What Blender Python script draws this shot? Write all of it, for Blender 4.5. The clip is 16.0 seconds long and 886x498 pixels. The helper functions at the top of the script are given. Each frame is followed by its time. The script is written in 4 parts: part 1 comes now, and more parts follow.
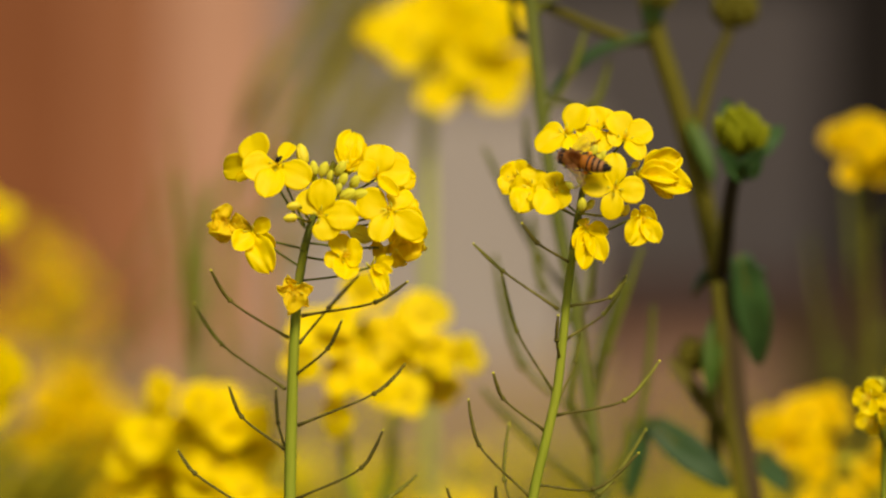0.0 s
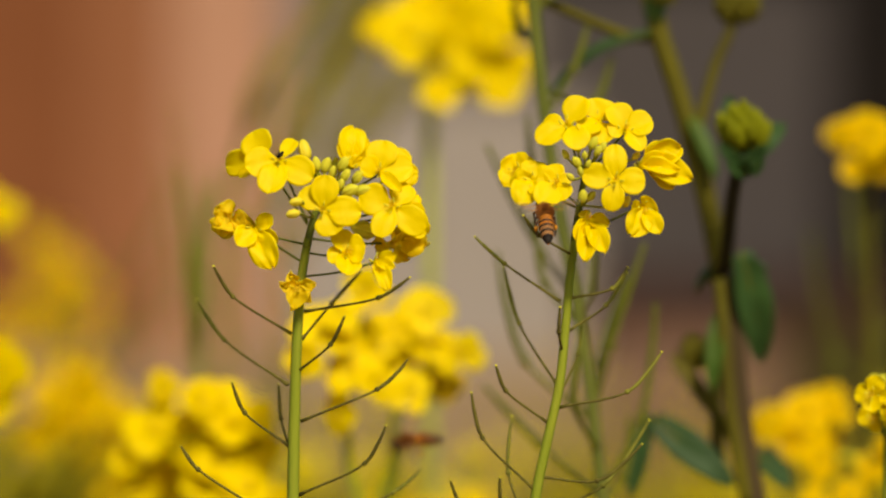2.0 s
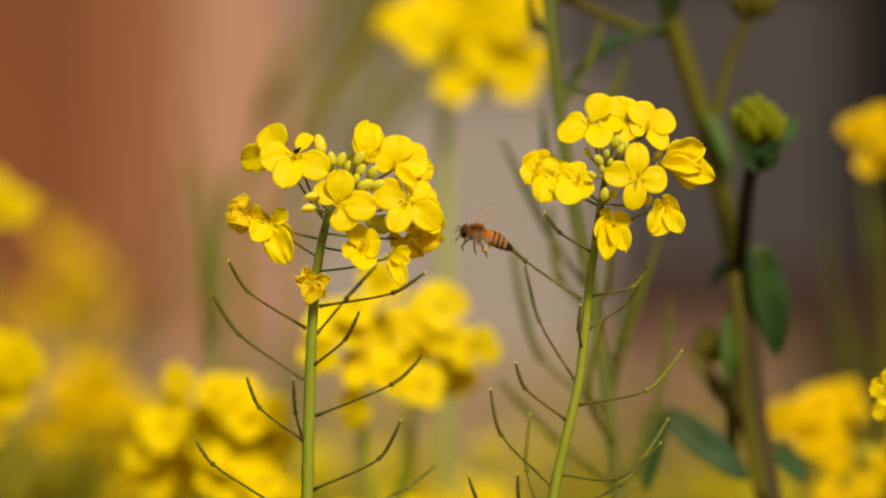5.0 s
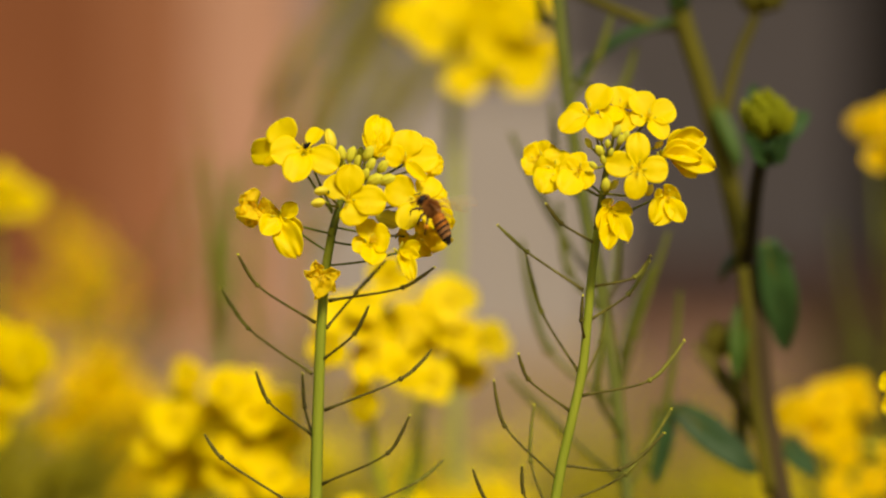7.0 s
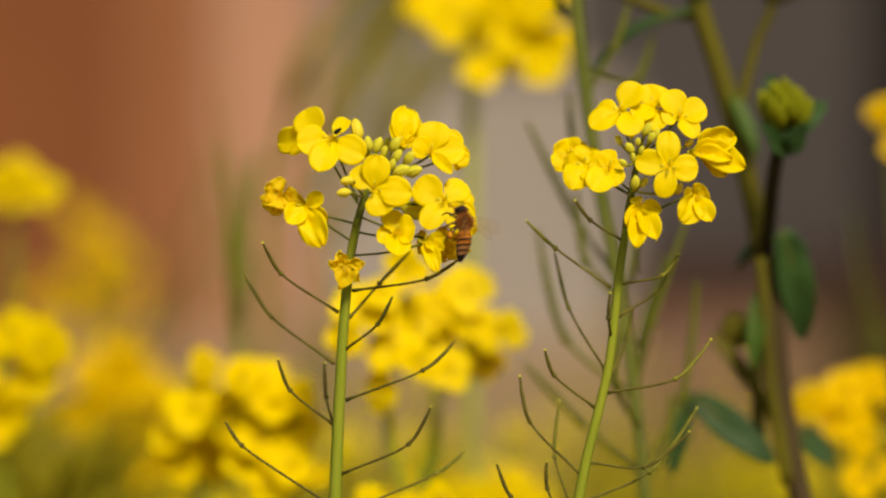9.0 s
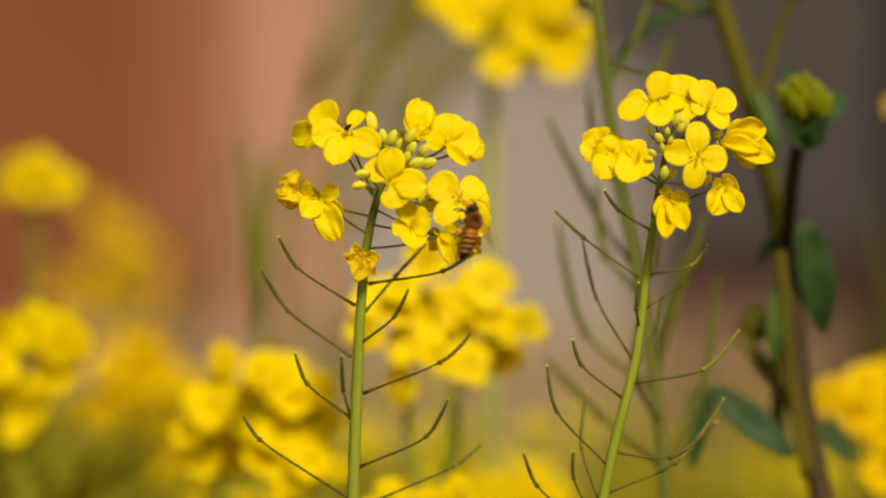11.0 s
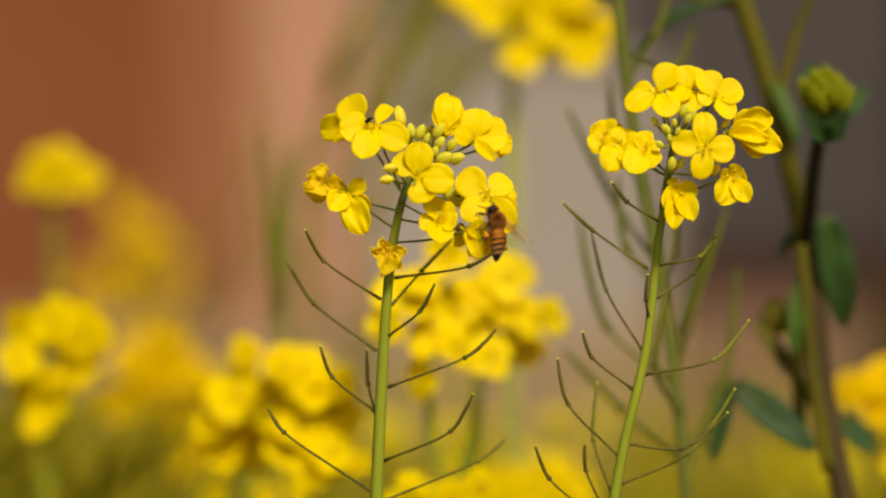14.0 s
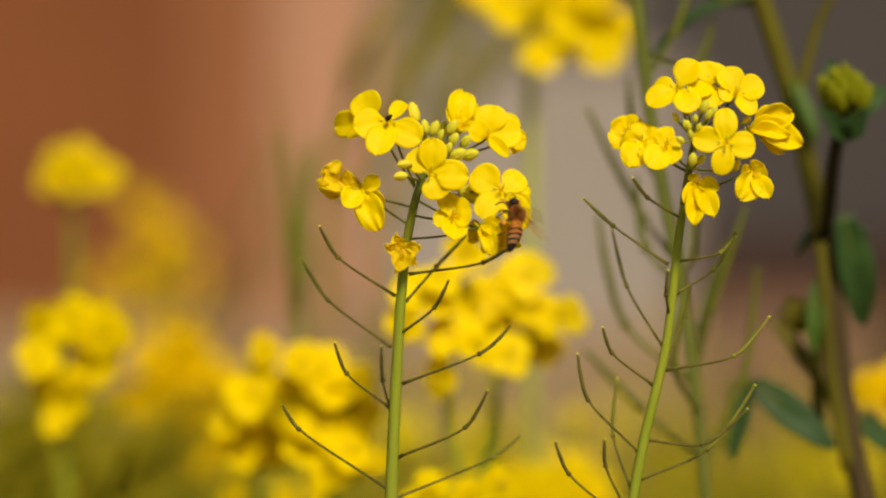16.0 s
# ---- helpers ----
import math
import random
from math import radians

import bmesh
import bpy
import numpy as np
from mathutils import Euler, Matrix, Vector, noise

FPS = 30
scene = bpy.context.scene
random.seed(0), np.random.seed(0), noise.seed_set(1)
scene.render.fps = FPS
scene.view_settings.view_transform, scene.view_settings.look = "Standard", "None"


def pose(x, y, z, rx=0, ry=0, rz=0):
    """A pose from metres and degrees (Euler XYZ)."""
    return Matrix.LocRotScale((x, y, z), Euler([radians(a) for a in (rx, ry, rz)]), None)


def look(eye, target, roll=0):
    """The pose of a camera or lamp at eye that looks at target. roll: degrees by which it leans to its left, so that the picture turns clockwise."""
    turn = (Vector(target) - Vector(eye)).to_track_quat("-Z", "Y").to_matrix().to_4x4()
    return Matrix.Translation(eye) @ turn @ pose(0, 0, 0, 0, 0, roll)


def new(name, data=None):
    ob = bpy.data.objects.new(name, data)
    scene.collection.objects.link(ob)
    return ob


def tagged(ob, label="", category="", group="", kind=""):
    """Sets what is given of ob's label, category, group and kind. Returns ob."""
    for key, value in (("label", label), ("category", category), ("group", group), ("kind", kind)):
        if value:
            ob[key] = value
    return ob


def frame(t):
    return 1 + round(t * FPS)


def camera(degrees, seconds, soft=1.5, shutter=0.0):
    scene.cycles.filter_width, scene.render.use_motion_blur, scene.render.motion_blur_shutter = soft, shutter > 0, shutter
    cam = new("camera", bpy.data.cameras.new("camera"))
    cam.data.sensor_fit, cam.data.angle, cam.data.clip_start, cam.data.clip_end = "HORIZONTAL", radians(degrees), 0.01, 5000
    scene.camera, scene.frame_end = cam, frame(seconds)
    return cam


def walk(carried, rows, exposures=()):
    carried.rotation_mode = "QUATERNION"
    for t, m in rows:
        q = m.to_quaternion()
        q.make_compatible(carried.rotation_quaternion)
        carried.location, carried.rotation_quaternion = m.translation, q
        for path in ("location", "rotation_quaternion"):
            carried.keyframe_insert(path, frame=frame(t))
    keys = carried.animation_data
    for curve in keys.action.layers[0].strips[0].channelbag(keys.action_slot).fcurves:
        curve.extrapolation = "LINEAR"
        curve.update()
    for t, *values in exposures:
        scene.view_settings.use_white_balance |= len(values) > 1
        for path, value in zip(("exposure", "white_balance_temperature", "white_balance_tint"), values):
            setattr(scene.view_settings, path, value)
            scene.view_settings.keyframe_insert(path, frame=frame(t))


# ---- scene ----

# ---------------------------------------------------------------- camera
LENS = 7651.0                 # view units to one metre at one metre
EYE = Vector((0.0, 0.0, 0.75))


def at(u, v, d=1.0):
    """The place d metres before the eye, u across and v down in the opening view."""
    return Vector(((u - 784) / LENS * d, d, EYE.z - (v - 441) / LENS * d))


cam = camera(11.70, 16.0, soft=2.2, shutter=0.4)
cam.data.dof.use_dof = True
cam.data.dof.focus_distance = 0.995
cam.data.dof.aperture_fstop = 5.6
cam.data.dof.aperture_blades = 0

PAN = [(0, 0.0, 0.0), (0.5, 2.4, -1.8), (1, 2.0, -4.2), (1.5, 2.4, -4.8), (2, 4.2, -5.9), (2.5, 6.1, -6.3), (3, 8.0, -7.2),
       (3.5, 11.5, -8.2), (4, 19.0, -10.9), (6.5, 41.4, -23.0), (7, 46.5, -26.2), (7.5, 54.6, -30.7), (8, 62.8, -35.6),
       (8.5, 70.2, -41.0), (9, 76.8, -44.6), (11.5, 119.5, -58.4), (12, 125.4, -61.1), (12.5, 130.6, -62.8), (13, 136.3, -64.6),
       (13.5, 142.4, -66.8), (14, 148.9, -67.4), (14.5, 157.0, -67.8), (15, 166.3, -68.7), (15.5, 174.6, -69.2), (16, 182.2, -70.2)]
walk(cam, [(t, look(EYE, at(784 - a, 441 - b, 1.0))) for t, a, b in PAN], exposures=[(0, 0.08, 6850, 10), (16, 0.08, 6850, 10)])

# ---------------------------------------------------------------- light
world = bpy.data.worlds.new("world")
scene.world = world
world.use_nodes = True
wn = world.node_tree
SUN_UP, SUN_TURN = 43, 160     # degrees: height, and bearing clockwise from +y
sky = wn.nodes.new("ShaderNodeTexSky")
sky.sky_type, sky.sun_disc = "NISHITA", False
sky.sun_elevation, sky.sun_rotation = radians(SUN_UP), radians(SUN_TURN)
wn.links.new(sky.outputs[0], wn.nodes["Background"].inputs[0])
wn.nodes["Background"].inputs[1].default_value = 0.094
sun = new("sun", bpy.data.lights.new("sun", "SUN"))
sun.data.energy, sun.data.angle, sun.data.color = 4.1, radians(15.0), (1.0, 0.90, 0.72)
sun_way = Vector((math.sin(radians(SUN_TURN)) * math.cos(radians(SUN_UP)), math.cos(radians(SUN_TURN)) * math.cos(radians(SUN_UP)), math.sin(radians(SUN_UP))))
sun.matrix_world = look(sun_way * 20, (0, 0, 0))


# ---------------------------------------------------------------- materials
def mat(name, colour, rough=0.6, vary=0.15, size=200.0, through_light=0.0, colour2=None, bump=0.0, bump_size=600.0, stretch=(1, 1, 1), spec=0.3, metal=0.0, coords="Object", each=0.0, seen_through=None):
    """Principled surface; colour drifts to colour2 by noise at two scales, bump for relief, through_light for thin tissue."""
    m = bpy.data.materials.new(name)
    m.use_nodes = True
    n, l = m.node_tree.nodes, m.node_tree.links
    b = n["Principled BSDF"]
    b.inputs["Roughness"].default_value, b.inputs["Metallic"].default_value = rough, metal
    b.inputs["Specular IOR Level"].default_value = spec
    co = n.new("ShaderNodeTexCoord")
    mp = n.new("ShaderNodeMapping")
    mp.inputs["Scale"].default_value = stretch
    l.new(co.outputs[coords], mp.inputs["Vector"])
    big, fine = n.new("ShaderNodeTexNoise"), n.new("ShaderNodeTexNoise")
    big.inputs["Scale"].default_value, fine.inputs["Scale"].default_value = size, size * 5.3
    for q in (big, fine):
        l.new(mp.outputs[0], q.inputs["Vector"])
        q.inputs["Detail"].default_value = 3
    add = n.new("ShaderNodeMath")
    add.operation = "MULTIPLY_ADD"
    l.new(fine.outputs[0], add.inputs[0])
    add.inputs[1].default_value = 0.45
    l.new(big.outputs[0], add.inputs[2])
    ramp = n.new("ShaderNodeMapRange")
    ramp.inputs["From Min"].default_value, ramp.inputs["From Max"].default_value = 0.5, 0.95
    l.new(add.outputs[0], ramp.inputs["Value"])
    mix = n.new("ShaderNodeMix")
    mix.data_type = "RGBA"
    c2 = colour2 or tuple(c * (1 - vary) for c in colour)
    mix.inputs["A"].default_value, mix.inputs["B"].default_value = (*colour, 1), (*c2, 1)
    l.new(ramp.outputs[0], mix.inputs["Factor"])
    out = mix.outputs["Result"]
    if each:
        info, hsv, rng = n.new("ShaderNodeObjectInfo"), n.new("ShaderNodeHueSaturation"), n.new("ShaderNodeMapRange")
        rng.inputs["To Min"].default_value, rng.inputs["To Max"].default_value = 1 - each, 1 + each * 0.4
        l.new(info.outputs["Random"], rng.inputs["Value"])
        l.new(rng.outputs[0], hsv.inputs["Value"])
        l.new(out, hsv.inputs["Color"])
        out = hsv.outputs[0]
    l.new(out, b.inputs["Base Color"])
    if bump:
        bn, bu = n.new("ShaderNodeTexNoise"), n.new("ShaderNodeBump")
        bn.inputs["Scale"].default_value = bump_size
        l.new(mp.outputs[0], bn.inputs["Vector"])
        bu.inputs["Strength"].default_value, bu.inputs["Distance"].default_value = bump, 0.0005
        l.new(bn.outputs[0], bu.inputs["Height"])
        l.new(bu.outputs[0], b.inputs["Normal"])
    if through_light:
        tr, ms = n.new("ShaderNodeBsdfTranslucent"), n.new("ShaderNodeMixShader")
        if seen_through:
            tr.inputs["Color"].default_value = (*seen_through, 1)
        else:
            l.new(out, tr.inputs["Color"])
        ms.inputs[0].default_value = through_light
        l.new(b.outputs[0], ms.inputs[1])
        l.new(tr.outputs[0], ms.inputs[2])
        l.new(ms.outputs[0], n["Material Output"].inputs["Surface"])
    return m


PETAL = mat("petal", (0.92, 0.747, 0.003), 0.5, colour2=(0.90, 0.717, 0.002), size=3.0, through_light=0.44, bump=0.07, bump_size=9.0, stretch=(0.5, 4, 1), spec=0.12, each=0.05, seen_through=(0.97, 0.805, 0.012))
# two darker copies of PETAL: the further blossoms' dimness is put into the colour
DIMMED = mat("dimmed_petal", (0.88, 0.710, 0.001), 0.6, colour2=(0.86, 0.672, 0.001), size=3.0, through_light=0.44, spec=0.08, each=0.08, seen_through=(0.96, 0.765, 0.003))
DIMMEST = mat("dimmest_petal", (0.84, 0.610, 0.001), 0.6, colour2=(0.80, 0.555, 0.001), size=3.0, through_light=0.44, spec=0.06, each=0.08, seen_through=(0.95, 0.70, 0.002))
FADED = mat("faded_petal", (0.93, 0.76, 0.012), 0.6, colour2=(0.92, 0.68, 0.012), size=2.2, through_light=0.55, bump=0.3, bump_size=8.0, stretch=(0.7, 3, 1), spec=0.15, each=0.06, seen_through=(0.98, 0.82, 0.03))
BUD = mat("bud", (0.80, 0.73, 0.045), 0.6, spec=0.1, colour2=(0.70, 0.66, 0.045), size=300, through_light=0.28, each=0.08)
RIPE_BUD = mat("ripe_bud", (0.86, 0.68, 0.02), 0.55, colour2=(0.74, 0.62, 0.03), size=300, through_light=0.2)
STEM = mat("stem", (0.17, 0.215, 0.014), 0.6, spec=0.08, colour2=(0.265, 0.285, 0.024), size=150, bump=0.5, bump_size=1100, stretch=(3, 3, 0.2))
STEM_DARK = mat("upper_stem", (0.085, 0.115, 0.012), 0.6, spec=0.12, colour2=(0.14, 0.155, 0.018), size=150, bump=0.2, bump_size=900, stretch=(2, 2, 0.3))
PEDICEL = mat("bud_stalk", (0.26, 0.28, 0.022), 0.6, spec=0.1, colour2=(0.34, 0.34, 0.028), size=200)
# lighter copy of STEM: sunlight on the two upper stems is put into the colour
LIT_STEM = mat("lit_stem", (0.36, 0.38, 0.065), 0.6, spec=0.1, colour2=(0.42, 0.42, 0.08), size=150)
POD = mat("pod", (0.070, 0.058, 0.010), 0.7, colour2=(0.150, 0.128, 0.018), spec=0.12, size=420, bump=0.4, bump_size=800, each=0.25)
POD_LIGHT = mat("young_pod", (0.120, 0.118, 0.014), 0.65, colour2=(0.200, 0.188, 0.021), spec=0.12, size=420, bump=0.2, bump_size=800, each=0.2)
FAR_POD = mat("green_pod", (0.080, 0.088, 0.010), 0.65, colour2=(0.115, 0.118, 0.014), size=100, spec=0.06)
OLIVE_POD = mat("olive_pod", (0.165, 0.140, 0.014), 0.65, colour2=(0.205, 0.170, 0.020), size=100, spec=0.06)
TALL_STEM = mat("grey_green_stem", (0.100, 0.115, 0.020), 0.65, colour2=(0.130, 0.142, 0.026), size=100, spec=0.06)
BLADE = mat("pale_green_pod", (0.130, 0.138, 0.018), 0.65, colour2=(0.165, 0.168, 0.024), size=100, spec=0.06)
OLIVE = mat("old_stem", (0.114, 0.099, 0.006), 0.65, colour2=(0.077, 0.065, 0.008), spec=0.08, size=90, bump=0.3, bump_size=500, stretch=(2, 2, 0.3))
PURPLISH = mat("brown_stem", (0.075, 0.050, 0.017), 0.6, colour2=(0.050, 0.032, 0.014), size=90, bump=0.2, bump_size=500, stretch=(2, 2, 0.3), spec=0.12)
SHADY = mat("blackish_stem", (0.014, 0.012, 0.006), 0.6, colour2=(0.024, 0.020, 0.007), size=90, spec=0.15)
LEAF = mat("leaf", (0.025, 0.058, 0.012), 0.55, colour2=(0.039, 0.088, 0.018), size=120, through_light=0.2, bump=0.4, bump_size=350, spec=0.2, each=0.15)
FRESH = mat("fresh_leaf", (0.050, 0.105, 0.010), 0.5, colour2=(0.075, 0.13, 0.014), size=120, through_light=0.3, bump=0.3, bump_size=350, spec=0.2)
GREENBUD = mat("green_bud", (0.23, 0.225, 0.005), 0.65, spec=0.05, colour2=(0.12, 0.14, 0.006), size=300, each=0.15)
STAMEN = mat("stamen", (0.96, 0.80, 0.05), 0.6, colour2=(0.88, 0.64, 0.02), size=500, through_light=0.4)


# ---------------------------------------------------------------- building helpers
def part(name, bm, material, parent, label="", smooth=True):
    """Links a bmesh as one mesh object under a thing or a part."""
    me = bpy.data.meshes.new(name)
    bm.to_mesh(me)
    bm.free()
    for m in (material if isinstance(material, (list, tuple)) else [material]):
        me.materials.append(m)
    if smooth:
        me.polygons.foreach_set("use_smooth", [True] * len(me.polygons))
    ob = new(name, me)
    ob.parent = parent
    if label:
        tagged(ob, label)
    return ob


def instance(name, me, parent, m):
    ob = new(name, me)
    ob.parent = parent
    ob.matrix_basis = m
    return ob


def smooth_line(pts, steps=5):
    """A centripetal curve through pts, steps to each stretch."""
    p = [Vector(q) for q in pts]
    p = [p[0] * 2 - p[1]] + p + [p[-1] * 2 - p[-2]]
    out = []
    for i in range(1, len(p) - 2):
        k = [0.0]
        for a, b in zip(p[i - 1:i + 2], p[i:i + 3]):
            k.append(k[-1] + max(1e-4, (b - a).length ** 0.5))
        for s in range(steps):
            t = k[1] + (k[2] - k[1]) * s / steps
            row, span = p[i - 1:i + 3], 1
            while len(row) > 1:
                row = [(row[n] * (k[n + span] - t) + row[n + 1] * (t - k[n])) / (k[n + span] - k[n]) if span < 3 else (row[n] * (k[2] - t) + row[n + 1] * (t - k[1])) / (k[2] - k[1]) for n in range(len(row) - 1)]
                span += 1
            out.append(row[0])
    out.append(p[-2])
    return out


def tube(bm, line, radius, sides=8, mat_index=0, squash=1.0):
    """A closed tube along line; radius is a number or a function of 0..1."""
    rings = []
    n = len(line)
    side = Vector((0, -1, 0))
    for i, c in enumerate(line):
        way = (line[min(i + 1, n - 1)] - line[max(i - 1, 0)]).normalized()
        a = way.cross(side)
        a = a.normalized() if a.length > 1e-4 else way.orthogonal().normalized()
        b = way.cross(a)
        r = radius(i / (n - 1)) if callable(radius) else radius
        rings.append([bm.verts.new(c + (a * math.cos(k * math.tau / sides) + b * math.sin(k * math.tau / sides) * squash) * r) for k in range(sides)])
    for r0, r1 in zip(rings, rings[1:]):
        for k in range(sides):
            f = bm.faces.new((r0[k], r0[(k + 1) % sides], r1[(k + 1) % sides], r1[k]))
            f.material_index = mat_index
    for r in (list(reversed(rings[0])), rings[-1]):
        bm.faces.new(r).material_index = mat_index
    return bm


def ellipsoid(bm, c, rx, ry, rz, turn=None, seg=12, rings=8, mat_index=0, taper=0.0):
    """A closed egg; taper narrows its +x end."""
    m = Matrix.Translation(c) @ (turn.to_4x4() if turn else Matrix())
    rows = []
    for i in range(1, rings):
        a = math.pi * i / rings
        x, r = math.cos(a), math.sin(a)
        k = 1 - taper * (x * 0.5 + 0.5)
        rows.append([bm.verts.new(m @ Vector((x * rx, r * k * ry * math.cos(j * math.tau / seg), r * k * rz * math.sin(j * math.tau / seg)))) for j in range(seg)])
    tip, end = bm.verts.new(m @ Vector((rx, 0, 0))), bm.verts.new(m @ Vector((-rx, 0, 0)))
    faces = []
    for r0, r1 in zip(rows, rows[1:]):
        for j in range(seg):
            faces.append(bm.faces.new((r0[j], r1[j], r1[(j + 1) % seg], r0[(j + 1) % seg])))
    for j in range(seg):
        faces.append(bm.faces.new((tip, rows[0][j], rows[0][(j + 1) % seg])))
        faces.append(bm.faces.new((end, rows[-1][(j + 1) % seg], rows[-1][j])))
    for f in faces:
        f.material_index = mat_index
    return bm


def sheet(bm, fn, nu, nv, thick):
    """A thin solid sheet; fn(u, v) gives a place for u, v in 0..1."""
    def grid(off):
        return [[bm.verts.new(fn(i / nu, j / nv) + Vector((0, 0, off))) for j in range(nv + 1)] for i in range(nu + 1)]
    a, b = grid(thick / 2), grid(-thick / 2)
    for i in range(nu):
        for j in range(nv):
            bm.faces.new((a[i][j], a[i + 1][j], a[i + 1][j + 1], a[i][j + 1]))
            bm.faces.new((b[i][j], b[i][j + 1], b[i + 1][j + 1], b[i + 1][j]))
        bm.faces.new((a[i][0], b[i][0], b[i + 1][0], a[i + 1][0]))
        bm.faces.new((a[i][nv], a[i + 1][nv], b[i + 1][nv], b[i][nv]))
    for j in range(nv):
        bm.faces.new((a[0][j], a[0][j + 1], b[0][j + 1], b[0][j]))
        bm.faces.new((a[nu][j], b[nu][j], b[nu][j + 1], a[nu][j + 1]))
    return bm


def petal_mesh(name, seed, material, cup=0.10, droop=0.12, crumple=0.0, nu=12, nv=10, base=0.10):
    """A petal of length 1 along x and width 1 along y, its face to +z: a narrow claw and a round blade."""
    rnd = random.Random(seed)
    ph = rnd.random() * 50

    def fn(u, v):
        u = 1 - (1 - u) ** 1.35
        x = u
        if u < 0.20:
            w = base + (0.20 - min(base, 0.18)) * (u / 0.20) ** 1.5
        else:
            q = (u - 0.585) / 0.42
            w = 0.5 * max(0.0, 1 - abs(q) ** 2.35) ** 0.5
            w = max(w, 0.22 * max(0.0, 1 - (u - 0.20) / 0.2))
        s = 2 * v - 1
        y = s * w
        nz = noise.noise(Vector((u * 2.2 + ph, s * 1.6, ph * 0.37)))
        n2 = noise.noise(Vector((u * 5 + ph, s * 4.2, ph)))
        z = 0.065 * math.sin(u * math.pi * 0.9) - droop * u ** 2.5 + cup * s * s * w * 1.2 + nz * (0.05 + crumple * 0.28) + n2 * (0.012 + crumple * 0.10)
        z -= 0.014 * math.exp(-(s * 5) ** 2) * u
        x += crumple * 0.18 * n2 - 0.012 * u * math.exp(-(s * 3) ** 2) * rnd_notch
        y += crumple * 0.22 * nz
        return Vector((x, y, z))
    rnd_notch = rnd.random()
    bm = sheet(bmesh.new(), fn, nu, nv, 0.016)
    me = bpy.data.meshes.new(name)
    bm.to_mesh(me)
    bm.free()
    me.materials.append(material)
    me.polygons.foreach_set("use_smooth", [True] * len(me.polygons))
    return me


OPEN = [petal_mesh("petal", s, PETAL, 0.05 + 0.05 * (s % 3), 0.05 + 0.05 * (s % 4)) for s in range(6)]
FOLDED = [petal_mesh("petal", 20 + s, PETAL, 0.30, 0.05 + 0.05 * s, 0.30) for s in range(5)]
WILTED = [petal_mesh("petal", 40 + s, FADED, 0.30, 0.15, 0.95) for s in range(5)]
CURLED = [petal_mesh("petal", 60 + s, PETAL, 0.20, 0.10, 0.30) for s in range(4)]
LOW_OPEN = [petal_mesh("petal", 80 + s, DIMMED, 0.05, 0.1, 0.1, 7, 6, 0.30) for s in range(5)]
DIMMEST_OPEN = [petal_mesh("petal", 80 + s, DIMMEST, 0.05, 0.1, 0.1, 7, 6, 0.30) for s in range(5)]
SETS = {"amber": DIMMEST_OPEN, "open": OPEN, "fold": FOLDED, "wilt": WILTED, "curl": CURLED, "low": LOW_OPEN}


def stamen_mesh():
    bm = bmesh.new()
    for k in range(7):
        a = k * math.tau / 6
        r = 0.0 if k == 6 else 0.5
        h = 1.0 if k < 6 else 1.25
        tip = Vector((math.cos(a) * r, math.sin(a) * r, h))
        tube(bm, [Vector((tip.x * 0.3, tip.y * 0.3, 0)), tip * 0.6, tip], 0.06, 5)
        ellipsoid(bm, tip, 0.22, 0.10, 0.10, Vector((0.6 * math.cos(a), 0.6 * math.sin(a), 0.5)).to_track_quat("X", "Z").to_matrix(), 6, 5)
    me = bpy.data.meshes.new("flower_centre")
    bm.to_mesh(me)
    bm.free()
    me.materials.append(STAMEN)
    return me


STAMENS = stamen_mesh()


def bud_mesh(name, material):
    bm = ellipsoid(bmesh.new(), Vector((0, 0, 0)), 1, 0.54, 0.54, None, 10, 8, 0, 0.25)
    for k in range(4):
        a = k * math.pi / 2
        tube(bm, [Vector((-0.95, 0.14 * math.cos(a), 0.14 * math.sin(a))), Vector((-0.3, 0.50 * math.cos(a), 0.50 * math.sin(a))), Vector((0.45, 0.42 * math.cos(a), 0.42 * math.sin(a))), Vector((0.85, 0.12 * math.cos(a), 0.12 * math.sin(a)))], 0.06, 5)
    me = bpy.data.meshes.new(name)
    bm.to_mesh(me)
    bm.free()
    me.materials.append(material)
    me.polygons.foreach_set("use_smooth", [True] * len(me.polygons))
    return me


BUDS = bud_mesh("bud", BUD)
RIPE = bud_mesh("bud", RIPE_BUD)
GREEN = bud_mesh("bud", GREENBUD)
DARK_BUDS = bud_mesh("bud", OLIVE)


